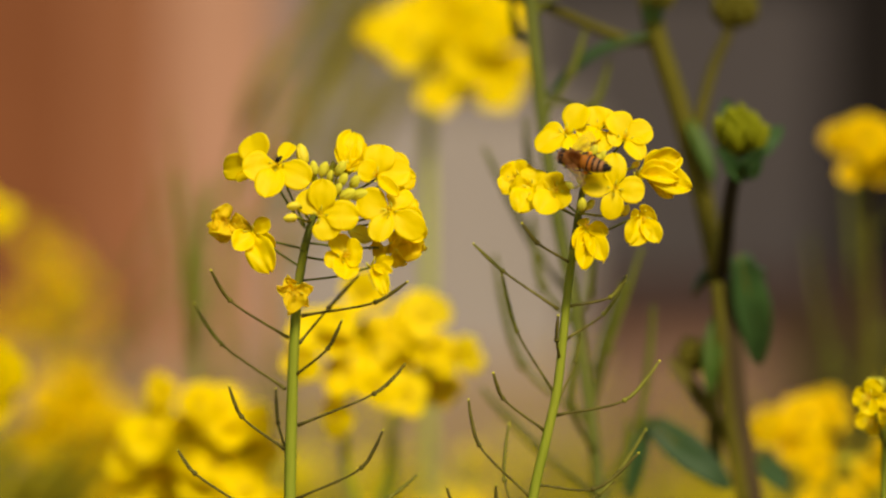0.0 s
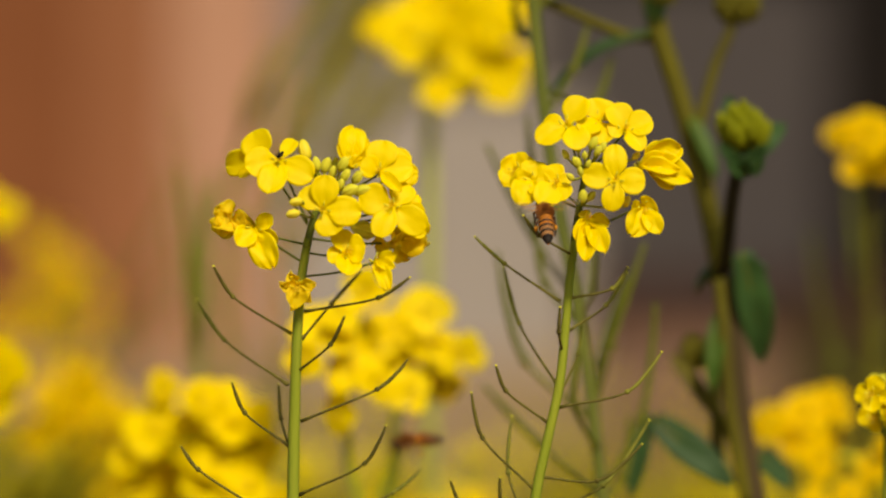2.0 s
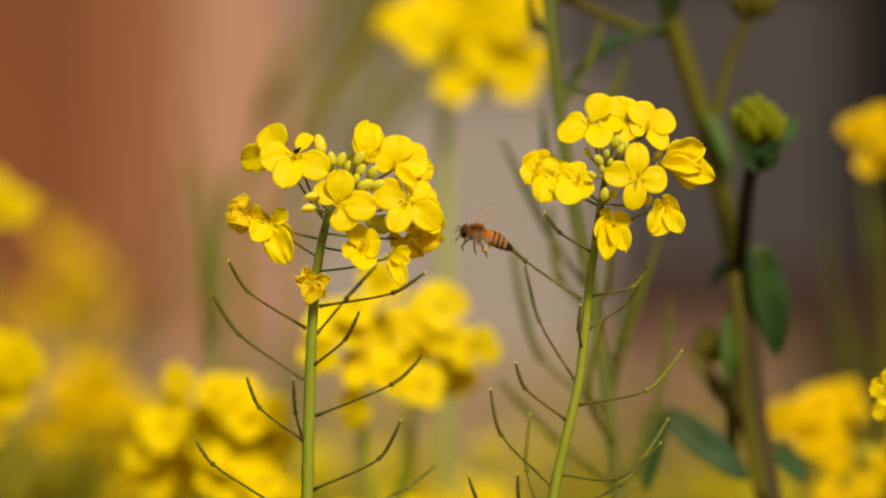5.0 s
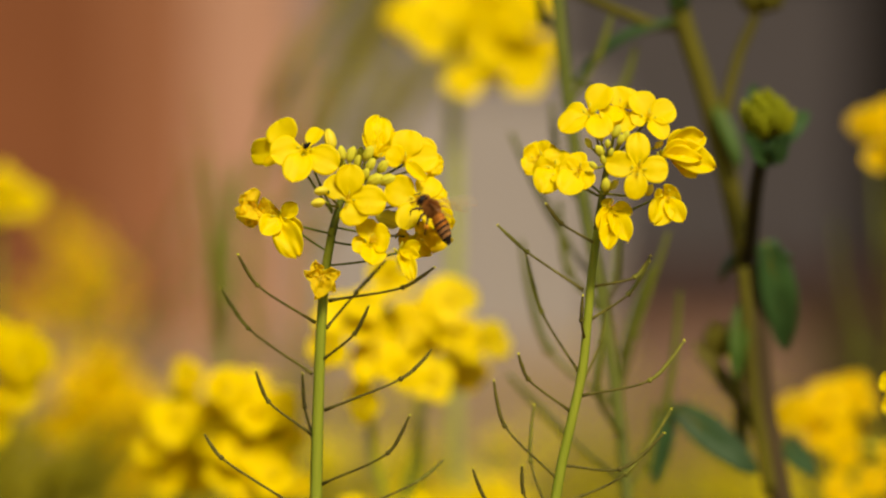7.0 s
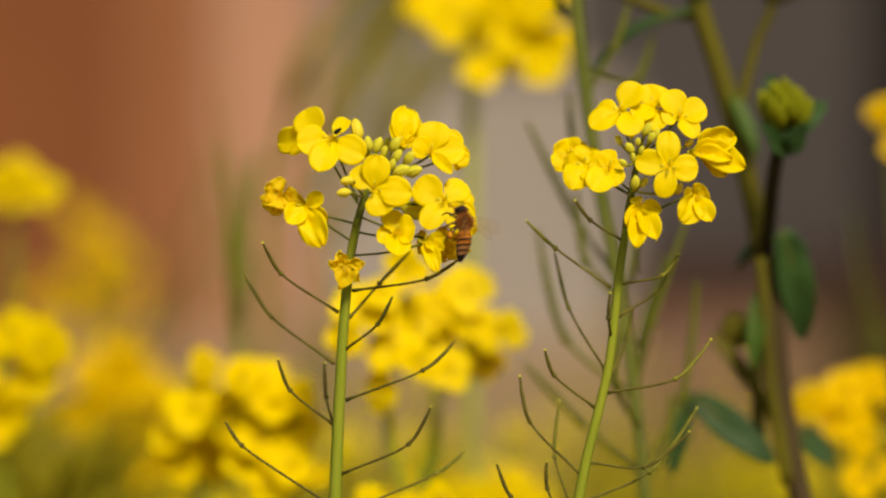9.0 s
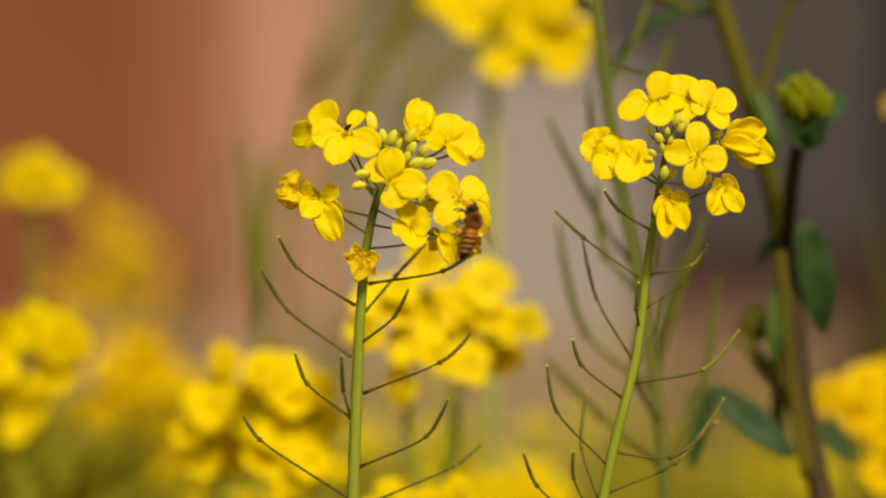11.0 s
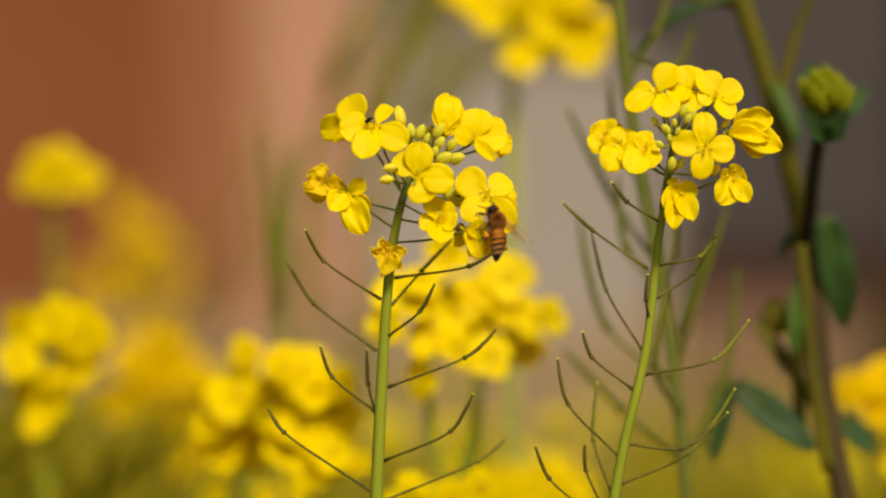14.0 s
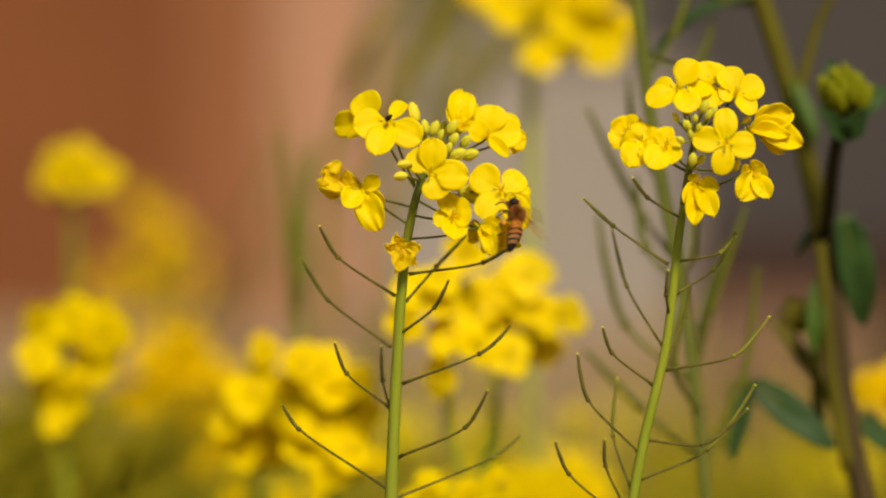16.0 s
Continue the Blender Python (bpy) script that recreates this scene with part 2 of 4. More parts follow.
class Plant:
    """One plant: an empty at its foot, and its parts in its own space."""

    def __init__(self, name, foot, label, category="plant", group=""):
        self.ob = new(name)
        self.ob.empty_display_size = 0.02
        self.ob.location = foot
        self.foot = Vector(foot)
        tagged(self.ob, label, category, group)
        self.rnd = random.Random(len(bpy.data.objects))

    def stem(self, pts, r0, r1, material, name="stem", sides=10, label=""):
        line = [p - self.foot for p in smooth_line(pts, 6)]
        n = len(pts) - 1
        # a root stock that tapers over the first stretches, then an even stem
        return part(name, tube(bmesh.new(), line, (lambda t: r1 + (r0 - r1) * (1 - t) ** 0.8) if n < 6 else (lambda t: r1 + (r0 - r1) * max(0.0, 1 - t) ** 1.0), sides), material, self.ob, label)

    def pod(self, base, knee, tip, r=0.00062, material=None):
        """A thin stalk to a knot, then a slender pod with a beak."""
        c = self.foot
        mid = knee.lerp(tip, 0.5) + (knee - base).normalized() * (tip - knee).length * 0.07
        curve = smooth_line([base, knee, mid, tip], 7)
        root = part("pod", tube(bmesh.new(), [p - c for p in curve[:8]], lambda t: r * (0.60 - 0.10 * t + 0.35 * math.exp(-t * 16)), 7), POD if r < 0.0007 else material, self.ob)
        bm = tube(bmesh.new(), [p - c for p in curve[7:]], lambda t: r * (0.58 + 0.24 * math.sin(min(1.0, t * 1.25 + 0.08) * math.pi) ** 0.6 + 0.05 * math.sin(t * 34 + tip.x * 900) if t < 0.7 else 0.66 - 0.70 * (t - 0.7)), 8)
        ellipsoid(bm, knee - c, r * 1.2, r * 1.2, r * 1.2, None, 8, 6)
        ellipsoid(bm, tip - c, r * 0.55, r * 0.55, r * 0.55, None, 6, 5, 1 if r < 0.0007 else 0)
        part("seed_case", bm, [material or POD, BUD], root)
        return root

    def stalk(self, bm, a, b, centre, r=0.00030):
        sag = a.lerp(b, 0.5) + Vector((0, 0, -0.03 * (b - a).length))
        tube(bm, [p - centre for p in smooth_line([a, sag, b], 4)], r, 6, 1)

    def flower(self, centre, petals, origin, kind="open", axis=(0, -1, 0.12), stamens=0.0019, label=""):
        """petals: (tip place, width in metres); origin: where its stalk leaves the stem."""
        axis = Vector(axis).normalized()
        back = centre - axis * 0.0022
        bm = bmesh.new()
        self.stalk(bm, origin, back, centre, 0.00026)
        for k in range(4):
            a = axis.orthogonal().normalized()
            a = Matrix.Rotation(k * math.pi / 2 + 0.6, 3, axis) @ a
            tube(bm, [back - centre, a * 0.0009 - axis * 0.001, a * 0.0018 + axis * 0.0012], lambda t: 0.00045 - 0.0003 * t, 5)
        fl = part("flower", bm, [BUD, STEM_DARK], self.ob, label)
        fl.location = centre - self.foot
        meshes, broad = SETS[kind], {"open": 1.06, "fold": 1.12, "wilt": 1.5, "curl": 1.08, "low": 1.15, "amber": 1.15}[kind]
        for i, (tip, width) in enumerate(petals):
            start = axis * -0.0006
            way = tip - centre - start
            x = way.normalized()
            z = (axis - x * axis.dot(x))
            z = z.normalized() if z.length > 0.05 else x.orthogonal().normalized()
            y = z.cross(x)
            rot = Matrix((x, y, z)).transposed().to_4x4()
            ln = way.length
            me = meshes[(i + self.rnd.randrange(len(meshes))) % len(meshes)]
            instance("petal", me, fl, Matrix.Translation(start) @ rot @ Matrix.Diagonal((ln, width * broad, ln, 1)))
        if stamens:
            rot = axis.to_track_quat("Z", "Y").to_matrix().to_4x4()
            instance("flower_centre", STAMENS, fl, Matrix.Translation(axis * 0.0002) @ rot @ Matrix.Diagonal((stamens, stamens, stamens * 1.3, 1)))
        return fl

    def bud(self, centre, way, length, me=None, origin=None, fat=0.6):
        way = Vector(way).normalized()
        bm = bmesh.new()
        if origin is not None:
            self.stalk(bm, origin, centre - way * length * 0.45, centre, 0.00028)
            holder = part("bud", bm, [BUD, PEDICEL], self.ob)
            holder.location = centre - self.foot
            parent, c = holder, Vector((0, 0, 0))
        else:
            parent, c = self.ob, centre - self.foot
        rot = way.to_track_quat("X", "Z").to_matrix().to_4x4()
        return instance("bud_tip" if origin is not None else "bud", me or BUDS, parent, Matrix.Translation(c) @ rot @ Matrix.Diagonal((length / 2, length * fat, length * fat, 1)))

    def raceme(self, crown, size, count, seed, kind="low", buds=8, petal=0.0065):
        """A loose dome of open flowers round a knot of buds."""
        rnd = random.Random(seed)
        for i in range(count):
            f = (i + 0.5) / count
            a = i * 2.399 + rnd.random() * 0.6
            up = 0.75 - 1.5 * f
            r = math.sqrt(max(0.1, 1 - up * up * 0.8))
            n = Vector((math.cos(a) * r, math.sin(a) * r, up)).normalized()
            c = crown + Vector((n.x * size, n.y * size, n.z * size * 0.95)) * (0.8 + 0.3 * rnd.random())
            ax = (n * 0.8 + Vector((0, -1.1, 0.3)) + Vector((rnd.uniform(-0.4, 0.4), rnd.uniform(-0.4, 0.4), rnd.uniform(-0.3, 0.3)))).normalized()
            s = ax.orthogonal().normalized()
            spin = rnd.random() * 6
            pet = []
            for k in range(4):
                d = Matrix.Rotation(spin + k * math.pi / 2 + rnd.uniform(-0.2, 0.2), 3, ax) @ s
                ln = petal * rnd.uniform(0.88, 1.12)
                pet.append((c + d * ln + ax * ln * rnd.uniform(0.0, 0.45), ln * rnd.uniform(0.8, 1.0)))
            self.flower(c, pet, crown + Vector((0, 0, -size * (0.2 + 0.9 * f))), kind, ax, 0.0017)
        for i in range(buds):
            a = i * 2.399
            n = Vector((math.cos(a) * 0.6, math.sin(a) * 0.6, 0.8)).normalized()
            self.bud(crown + n * size * 0.35 + Vector((0, 0, size * 0.25)), n, 0.0035)


U = 1 / LENS

# ---------------------------------------------------------------- ground and the building behind
SOIL = mat("soil", (0.16, 0.10, 0.06), 0.9, colour2=(0.24, 0.16, 0.09), size=4, bump=0.8, bump_size=60, spec=0.06)
BROWN = mat("brown_wall", (0.200, 0.069, 0.026), 0.85, colour2=(0.165, 0.056, 0.021), size=3.0, bump=0.5, bump_size=90, spec=0.06)
# darker copy of GREY: the dimming up the wall is put into the colour
UPPER = mat("dimmed_render", (0.200, 0.168, 0.144), 0.85, colour2=(0.172, 0.144, 0.124), size=3.0, bump=0.4, bump_size=110, spec=0.06)
SALMON = mat("salmon_plaster", (0.425, 0.222, 0.136), 0.85, colour2=(0.38, 0.194, 0.116), size=4.0, bump=0.4, bump_size=120, spec=0.06)
MID_BROWN = mat("mid_brown", (0.262, 0.102, 0.045), 0.85, colour2=(0.225, 0.086, 0.037), size=3.0, bump=0.5, bump_size=90, spec=0.06)
GREY = mat("grey_render", (0.312, 0.262, 0.219), 0.85, colour2=(0.28, 0.234, 0.196), size=3.0, bump=0.4, bump_size=110, spec=0.06)
# near-black: the doorway's deep shade is put into this colour
DIM = mat("deep_shade", (0.012, 0.009, 0.007), 0.7, colour2=(0.008, 0.006, 0.005), size=4.0, bump=0.2, bump_size=60, spec=0.06)
DOOR_GREY = mat("grey_panel", (0.067, 0.057, 0.054), 0.75, colour2=(0.056, 0.047, 0.045), size=5.0, bump=0.2, bump_size=60, spec=0.06)
TAN = mat("tan_plaster", (0.300, 0.205, 0.118), 0.85, colour2=(0.26, 0.175, 0.098), size=5.0, bump=0.4, bump_size=100, spec=0.06)
# the view's dim lower right edge is put into this olive-dark colour
STEP_DARK = mat("dark_step", (0.052, 0.034, 0.010), 0.85, colour2=(0.040, 0.032, 0.009), size=7.0, bump=0.4, bump_size=80, spec=0.06)
SILL_RED = mat("oxide_sill", (0.050, 0.024, 0.016), 0.75, colour2=(0.036, 0.017, 0.012), size=6.0, bump=0.3, bump_size=80, spec=0.06)
PLINTH = mat("plinth", (0.205, 0.120, 0.076), 0.85, colour2=(0.17, 0.096, 0.060), size=5.0, bump=0.5, bump_size=90, spec=0.06)
ROOFING = mat("roof", (0.16, 0.09, 0.06), 0.8, size=3.0)


def box(bm, x0, x1, y0, y1, z0, z1, bevel=0.0):
    got = bmesh.ops.create_cube(bm, size=1.0, matrix=Matrix.Translation(((x0 + x1) / 2, (y0 + y1) / 2, (z0 + z1) / 2)) @ Matrix.Diagonal((x1 - x0, y1 - y0, z1 - z0, 1)))
    if bevel:
        edges = {e for v in got["verts"] for e in v.link_edges}
        bmesh.ops.bevel(bm, geom=list(edges), offset=bevel, segments=2, affect="EDGES", profile=0.6)
    return bm


def slab(name, mats, label, category, *boxes, bevel=0.006):
    bm = bmesh.new()
    for b in boxes:
        box(bm, *b, bevel)
    return tagged(part(name, bm, mats, None, smooth=False), label, category, kind="structure")


bm = bmesh.new()
bmesh.ops.create_grid(bm, x_segments=80, y_segments=80, size=1)
for v in bm.verts:
    r = v.co.length
    v.co = Vector((v.co.x, v.co.y, 0)) * (3 + 400 * r ** 3)
    v.co.z = -0.02 + 0.012 * noise.noise(v.co * 3)
tagged(part("ground", bm, SOIL, None), "bare brown soil of the mustard bed", "ground", kind="structure")

WY = 3.0
slab("wall_west", BROWN, "weathered red-brown painted house wall", "wall", (-7, -0.252, WY, WY + 0.25, 0, 3.2))
# middle tone that softens the step from brown to salmon
slab("wall_corner", MID_BROWN, "lighter brown strip between the brown wall and the salmon plaster", "wall", (-0.252, -0.190, WY - 0.002, WY + 0.25, 0, 3.2), bevel=0.0)
slab("wall_pillar", SALMON, "pale salmon plaster strip at the wall's end", "wall", (-0.190, -0.114, WY - 0.004, WY + 0.25, 0, 3.2), bevel=0.0)
slab("wall_east", UPPER, "grey cement-rendered wall with a doorway", "wall", (-0.114, 0.055, WY - 0.001, WY + 0.25, 0.850, 3.2), (1.25, 7, WY + 0.02, WY + 0.25, 0.0, 3.2), (0.055, 1.25, WY + 0.02, WY + 0.25, 2.72, 3.2))
# made-up dado: splits the wall so that only its upper part is dimmed
slab("dado", GREY, "lower part of the grey wall, paler than the part dimmed above it", "dado", (-0.114, 0.096, WY - 0.003, WY + 0.25, 0.0, 0.850))
slab("wall_inner", DIM, "inner walls behind the doorway, near-black for the unlit room", "wall", (0.015, 0.055, WY + 0.25, WY + 2.4, 0, 2.9), (1.25, 1.29, WY + 0.25, WY + 2.4, 0, 2.9), (0.015, 1.29, WY + 2.4, WY + 2.5, 0, 2.9))
slab("door_1", DOOR_GREY, "grey-painted lower panel beside the dark doorway", "door", (0.055, 0.306, WY + 0.40, WY + 0.44, 0.722, 0.968))
# near-black boards stand for the shadowed jamb and the dark upper right corner
slab("door_frame", DIM, "frame round the grey panel, near-black to stand for deep shadow", "door frame", (0.306, 0.410, WY + 0.385, WY + 0.46, 0.722, 2.72), (0.055, 0.306, WY + 0.39, WY + 0.45, 0.968, 2.72))
slab("door_sill", SILL_RED, "dark oxide-red sill under the doorway", "sill", (0.055, 1.25, WY + 0.25, WY + 0.47, 0.60, 0.722))
slab("wall_base", TAN, "tan plastered skirting along the foot of the house wall", "skirting", (-7, 0.106, WY - 0.022, WY - 0.005, 0.0, 0.672))
slab("plinth", PLINTH, "salmon-brown plastered step below the doorway", "step", (0.106, 0.232, WY - 0.03, WY + 0.25, 0.0, 0.682))
# added block, no such step is known: it darkens the lower right
slab("doorstep", STEP_DARK, "dark block added in the doorway to darken its right side", "step", (0.232, 1.25, WY - 0.02, WY + 0.25, 0.0, 0.690))
slab("roof", ROOFING, "overhanging dark roof edge of the house", "roof", (-7.3, 7.3, WY - 0.30, WY + 2.5, 3.2, 3.32))

# ---------------------------------------------------------------- the two sharp mustard plants
def hero(plant, base_depth):
    """Shorthand for one plant: places and flowers by the opening view's units."""
    def q(u, v, dz=0.0):
        return at(u, v, base_depth + dz * 0.001)

    def fl(u, v, dz, kind, origin, *petals, axis=(0, -1, 0.12), stamens=0.0013, label=""):
        tips = [(q(a, b, dz + c), w * U * base_depth) for a, b, c, w in petals]
        return plant.flower(q(u, v, dz), tips, q(*origin), kind, axis, stamens, label=label)

    def pod(b, k, t, z0=0.0, z1=0.0, light=False, r=0.00054):
        return plant.pod(q(*b), q(*k, z0), q(*t, z1), r, POD_LIGHT if light else POD)
    return q, fl, pod


left = Plant("mustard_plant", (at(512, 900).x, 1.0, 0.0), "flowering mustard plant with yellow blossoms and thin green seed pods", "flowering plant", "mustard plants")
q, fl, pod = hero(left, 1.0)
left.stem([Vector((at(505, 900).x, 1.0, 0.0)), Vector((at(508, 900).x, 1.0, 0.30)), q(511, 1100), q(513, 882), q(516, 740), q(521, 600), q(529, 500), q(541, 430)], 0.0018, 0.00095, STEM)
left.stem([q(538, 446), q(546, 412), q(556, 380), q(578, 350), q(604, 322)], 0.00098, 0.0005, STEM_DARK, "stem_tip")
fl(491, 291, -7, "open", (540, 400), (429, 300, -2, 54), (468, 349, -5, 50), (549, 324, -2, 52), (518, 252, 5, 27), axis=(-0.1, -1, 0.25))
fl(464, 291, -3, "open", (540, 405), (441, 239, 2, 58), (390, 300, 5, 46), (416, 319, 1, 20), axis=(-0.3, -1, 0.1), stamens=0)
fl(613, 300, -3, "curl", (585, 345), (624, 231, 3, 46), (601, 256, 1, 28), (650, 256, 3, 27), (637, 288, 0, 22), axis=(0.15, -1, 0.5), stamens=0)
fl(667, 311, -5, "open", (612, 345), (674, 255, 1, 56), (635, 296, -2, 40), (703, 344, -5, 24), (726, 302, 0, 54), axis=(-0.1, -1, 0.25))
fl(706, 318, 2, "curl", (620, 345), (736, 316, 0, 36), (726, 330, 2, 34), (700, 268, 3, 40), axis=(0.5, -1, 0.1), stamens=0)
fl(567, 379, -12, "open", (560, 385), (573, 317, 0, 48), (530, 342, 1, 44), (633, 383, -1, 52), (589, 423, -1, 52))
weighed = fl(690, 373, -8, "open", (560, 400), (632, 352, 1, 56), (664, 426, -3, 43), (720, 334, 3, 46), (748, 416, 0, 50), axis=(-0.15, -1, 0.2), stamens=0.0014)
weighed_back = fl(708, 388, -2, "curl", (560, 404), (748, 384, 1, 40), (750, 425, 2, 36), (735, 350, 2, 30), axis=(0.2, -1, 0), stamens=0)
fl(608, 455, -9, "curl", (540, 455), (594, 413, 1, 40), (642, 446, -2, 50), (613, 492, -5, 46), (574, 464, -1, 32), axis=(0.3, -1, 0.35), stamens=0.0016)
fl(660, 470, -13, "curl", (533, 497), (696, 462, -2, 24), (682, 518, -5, 27), (668, 500, -2, 22), (692, 480, -3, 22), axis=(0.2, -1, 0.2), stamens=0)
weighed_low = fl(690, 440, 0, "wilt", (545, 430), (752, 432, 2, 38), (720, 464, 1, 34), (656, 444, 2, 28), (712, 420, 3, 34), axis=(0.2, -1, -0.1), stamens=0.001)
fl(446, 412, -5, "curl", (537, 476), (414, 438, -3, 38), (478, 391, -1, 28), (476, 480, -4, 48), (484, 440, 0, 32), axis=(-0.1, -1, 0.0), stamens=0)
fl(404, 396, 0, "wilt", (538, 441), (381, 374, -2, 28), (374, 402, -3, 30), (388, 426, -1, 30), (424, 414, -3, 28), (442, 404, -3, 20), axis=(-0.2, -1, 0.25), stamens=0.0012)
fl(522, 516, -4, "wilt", (527, 528), (493, 512, -2, 19), (507, 491, 0, 17), (552, 510, -1, 17), (516, 550, -3, 26), (544, 541, -1, 15), axis=(0, -1, -0.1), stamens=0.0014)
for u, v, dz, ln, a, b, me in ((535, 273, -2, 40, -10, 0.2, RIPE), (519, 365, -14, 25, 190, -0.2, RIPE), (514, 386, -14, 26, 190, -0.2, RIPE), (556, 298, -3, 28, 100, -0.2, BUDS), (573, 300, 1, 30, 70, 0, BUDS), (603, 298, -4, 32, 60, -0.4, BUDS), (585, 312, -2, 24, 80, -0.3, BUDS), (607, 318, -7, 28, 55, -0.5, BUDS), (629, 321, -6, 30, 50, -0.5, BUDS), (598, 335, -8, 26, 70, -0.6, BUDS), (615, 345, -9, 34, 30, -0.4, BUDS), (637, 345, -6, 34, 20, -0.3, BUDS), (590, 298, 2, 24, 90, 0, BUDS), (617, 300, 0, 24, 60, 0, BUDS), (556, 318, 0, 22, 110, -0.1, BUDS), (640, 415, -2, 50, -20, -0.1, BUDS)):
    way = Vector((math.cos(radians(a if u != 535 else 105)), b, math.sin(radians(a if u != 535 else 105))))
    left.bud(q(u, v, dz), way, ln * U, me, q(552, 392) if u < 525 else (q(556, 396) if u == 640 else q(585 + (u - 590) * 0.3, 345)))
pod((510, 598), (407, 532), (373, 478), -6, -10)
pod((504, 688), (392, 609), (344, 538), 14, 24, True)
pod((505, 796), (428, 738), (405, 683), -6, -9)
pod((522, 665), (580, 617), (605, 567), -8, -12)
pod((534, 559), (665, 535), (721, 499), -5, -8)
pod((530, 607), (582, 545), (634, 488), 12, 20)
pod((527, 753), (662, 697), (716, 645), -2, 14)
pod((522, 884), (640, 828), (678, 761), -4, -6)
pod((507, 802), (492, 748), (488, 688), 8, 10)
pod((512, 945), (345, 838), (315, 797), 2, 6)
pod((512, 960), (690, 880), (740, 838), 14, 26, True)

right = Plant("mustard_plant", (at(938, 900).x, 1.0, 0.0), "leaning mustard plant with a round head of yellow blossoms", "flowering plant", "mustard plants")
q, fl, pod = hero(right, 1.0)
right.stem([Vector((at(915, 900).x, 1.0, 0.0)), Vector((at(915, 900).x, 1.0, 0.30)), q(915, 1100), q(943, 882), q(966, 780), q(986, 690), q(997, 590), q(1005, 510), q(1017, 430)], 0.0014, 0.0009, STEM)
right.stem([q(1015, 442), q(1020, 405), q(1027, 360), q(1035, 315)], 0.00102, 0.0006, STEM_DARK, "stem_tip")
fl(1003, 234, -6, "open", (1030, 330), (1034, 186, 1, 50), (950, 266, -2, 48), (1031, 275, -4, 48), (958, 232, 2, 36), axis=(-0.1, -0.8, 0.6), stamens=0.0008)
fl(1056, 226, -3, "open", (1033, 325), (1050, 188, 1, 46), (1090, 200, 1, 44), (1068, 270, -4, 48), (1030, 246, -5, 44), axis=(0, -0.9, 0.5), stamens=0)
fl(1106, 244, -5, "open", (1036, 322), (1086, 198, 1, 48), (1154, 228, 0, 48), (1137, 278, -3, 36), (1075, 244, -1, 34), axis=(0.15, -1, 0.45))
fl(1088, 334, -11, "open", (1034, 325), (1087, 271, 0, 41), (1030, 322, 0, 45), (1079, 388, -1, 39), (1141, 338, 0, 47), axis=(0.05, -1, 0.15), stamens=0.0012)
fl(1136, 306, -3, "fold", (1033, 330), (1205, 277, -1, 44), (1219, 326, -4, 48), (1194, 342, 0, 38), (1172, 268, 2, 30), axis=(0.4, -1, 0.2), stamens=0)
fl(1132, 311, -5, "fold", (1033, 330), (1196, 313, -3, 27), (1180, 298, -1, 34), axis=(0.3, -1, 0.3), stamens=0)
fl(1138, 384, -4, "curl", (1020, 425), (1156, 372, -1, 40), (1116, 430, -4, 44), (1163, 430, -3, 33), (1116, 384, 0, 28), axis=(0.2, -0.8, -0.2), stamens=0.001)
fl(1038, 402, -5, "curl", (1018, 425), (1034, 472, -7, 36), (1074, 412, -3, 26), (1066, 462, -6, 36), (1018, 436, -5, 26), (1028, 388, 1, 20), axis=(0.1, -1, 0.3), stamens=0.0015)
fl(914, 316, -2, "fold", (1023, 385), (884, 312, 0, 46), (908, 284, 1, 44), (892, 342, -2, 44), (944, 298, 1, 34), (930, 340, -4, 38), axis=(-0.4, -1, 0.15), stamens=0.0012)
fl(940, 332, -6, "fold", (1022, 385), (918, 372, -4, 50), (908, 334, 0, 40), (948, 298, 1, 42), (966, 356, -3, 42), axis=(-0.15, -1, 0.2), stamens=0)
fl(984, 338, -8, "open", (1024, 380), (950, 328, 0, 44), (954, 374, -4, 50), (996, 368, -3, 42), (1008, 330, 0, 26), (976, 304, 2, 36), axis=(-0.1, -1, 0.2), stamens=0.0014)
for u, v, dz, ln, a, b in ((1000, 288, -3, 24, 120, -0.3), (1017, 300, -6, 22, 110, -0.5), (1050, 268, -5, 32, 60, -0.3), (1058, 282, -6, 26, 60, -0.4), (1026, 318, -8, 22, 100, -0.6), (1008, 328, -7, 22, 140, -0.4), (1030, 362, -7, 30, 85, -0.4), (1045, 362, -5, 26, 50, -0.4), (1034, 290, -5, 20, 90, -0.5), (1022, 278, -3, 20, 95, -0.3), (1125, 292, 0, 22, 40, 0), (1040, 305, -7, 20, 70, -0.5), (1066, 276, -6, 26, 60, -0.4), (1022, 302, -6, 24, 110, -0.4), (1108, 372, -2, 26, 70, -0.1)):
    right.bud(q(u, v, dz - 4), (math.cos(radians(a)), b, math.sin(radians(a))), ln * U * 0.86, RIPE if u > 1100 else BUDS, q(1026, 378) if v > 350 else q(1034, 322))
pod((1010, 466), (951, 430), (924, 395), -5, -8)
pod((988, 548), (890, 480), (838, 432), 4, 8, True)
pod((990, 634), (985, 602), (988, 558), -9, -11)
pod((1003, 543), (1080, 526), (1108, 489), 2, 4, True)
pod((1002, 600), (1068, 556), (1106, 498), 10, 16, True)
pod((963, 762), (890, 705), (873, 660), -6, -9)
pod((940, 882), (848, 788), (829, 707), -4, -6)
pod((984, 735), (1105, 709), (1167, 639), 2, 6, True)
pod((950, 858), (1050, 866), (1130, 802), 3, 6)
pod((985, 715), (1018, 640), (1027, 585), 16, 22, True)
pod((930, 960), (893, 850), (900, 750), 10, 12, True)
pod((940, 930), (1060, 875), (1143, 760), 8, 14, True)
pod((982, 698), (915, 586), (889, 486), 18, 24, True)
pod((925, 1000), (880, 905), (878, 858), -6, -8)
pod((925, 1010), (815, 920), (790, 862), -6, -8)

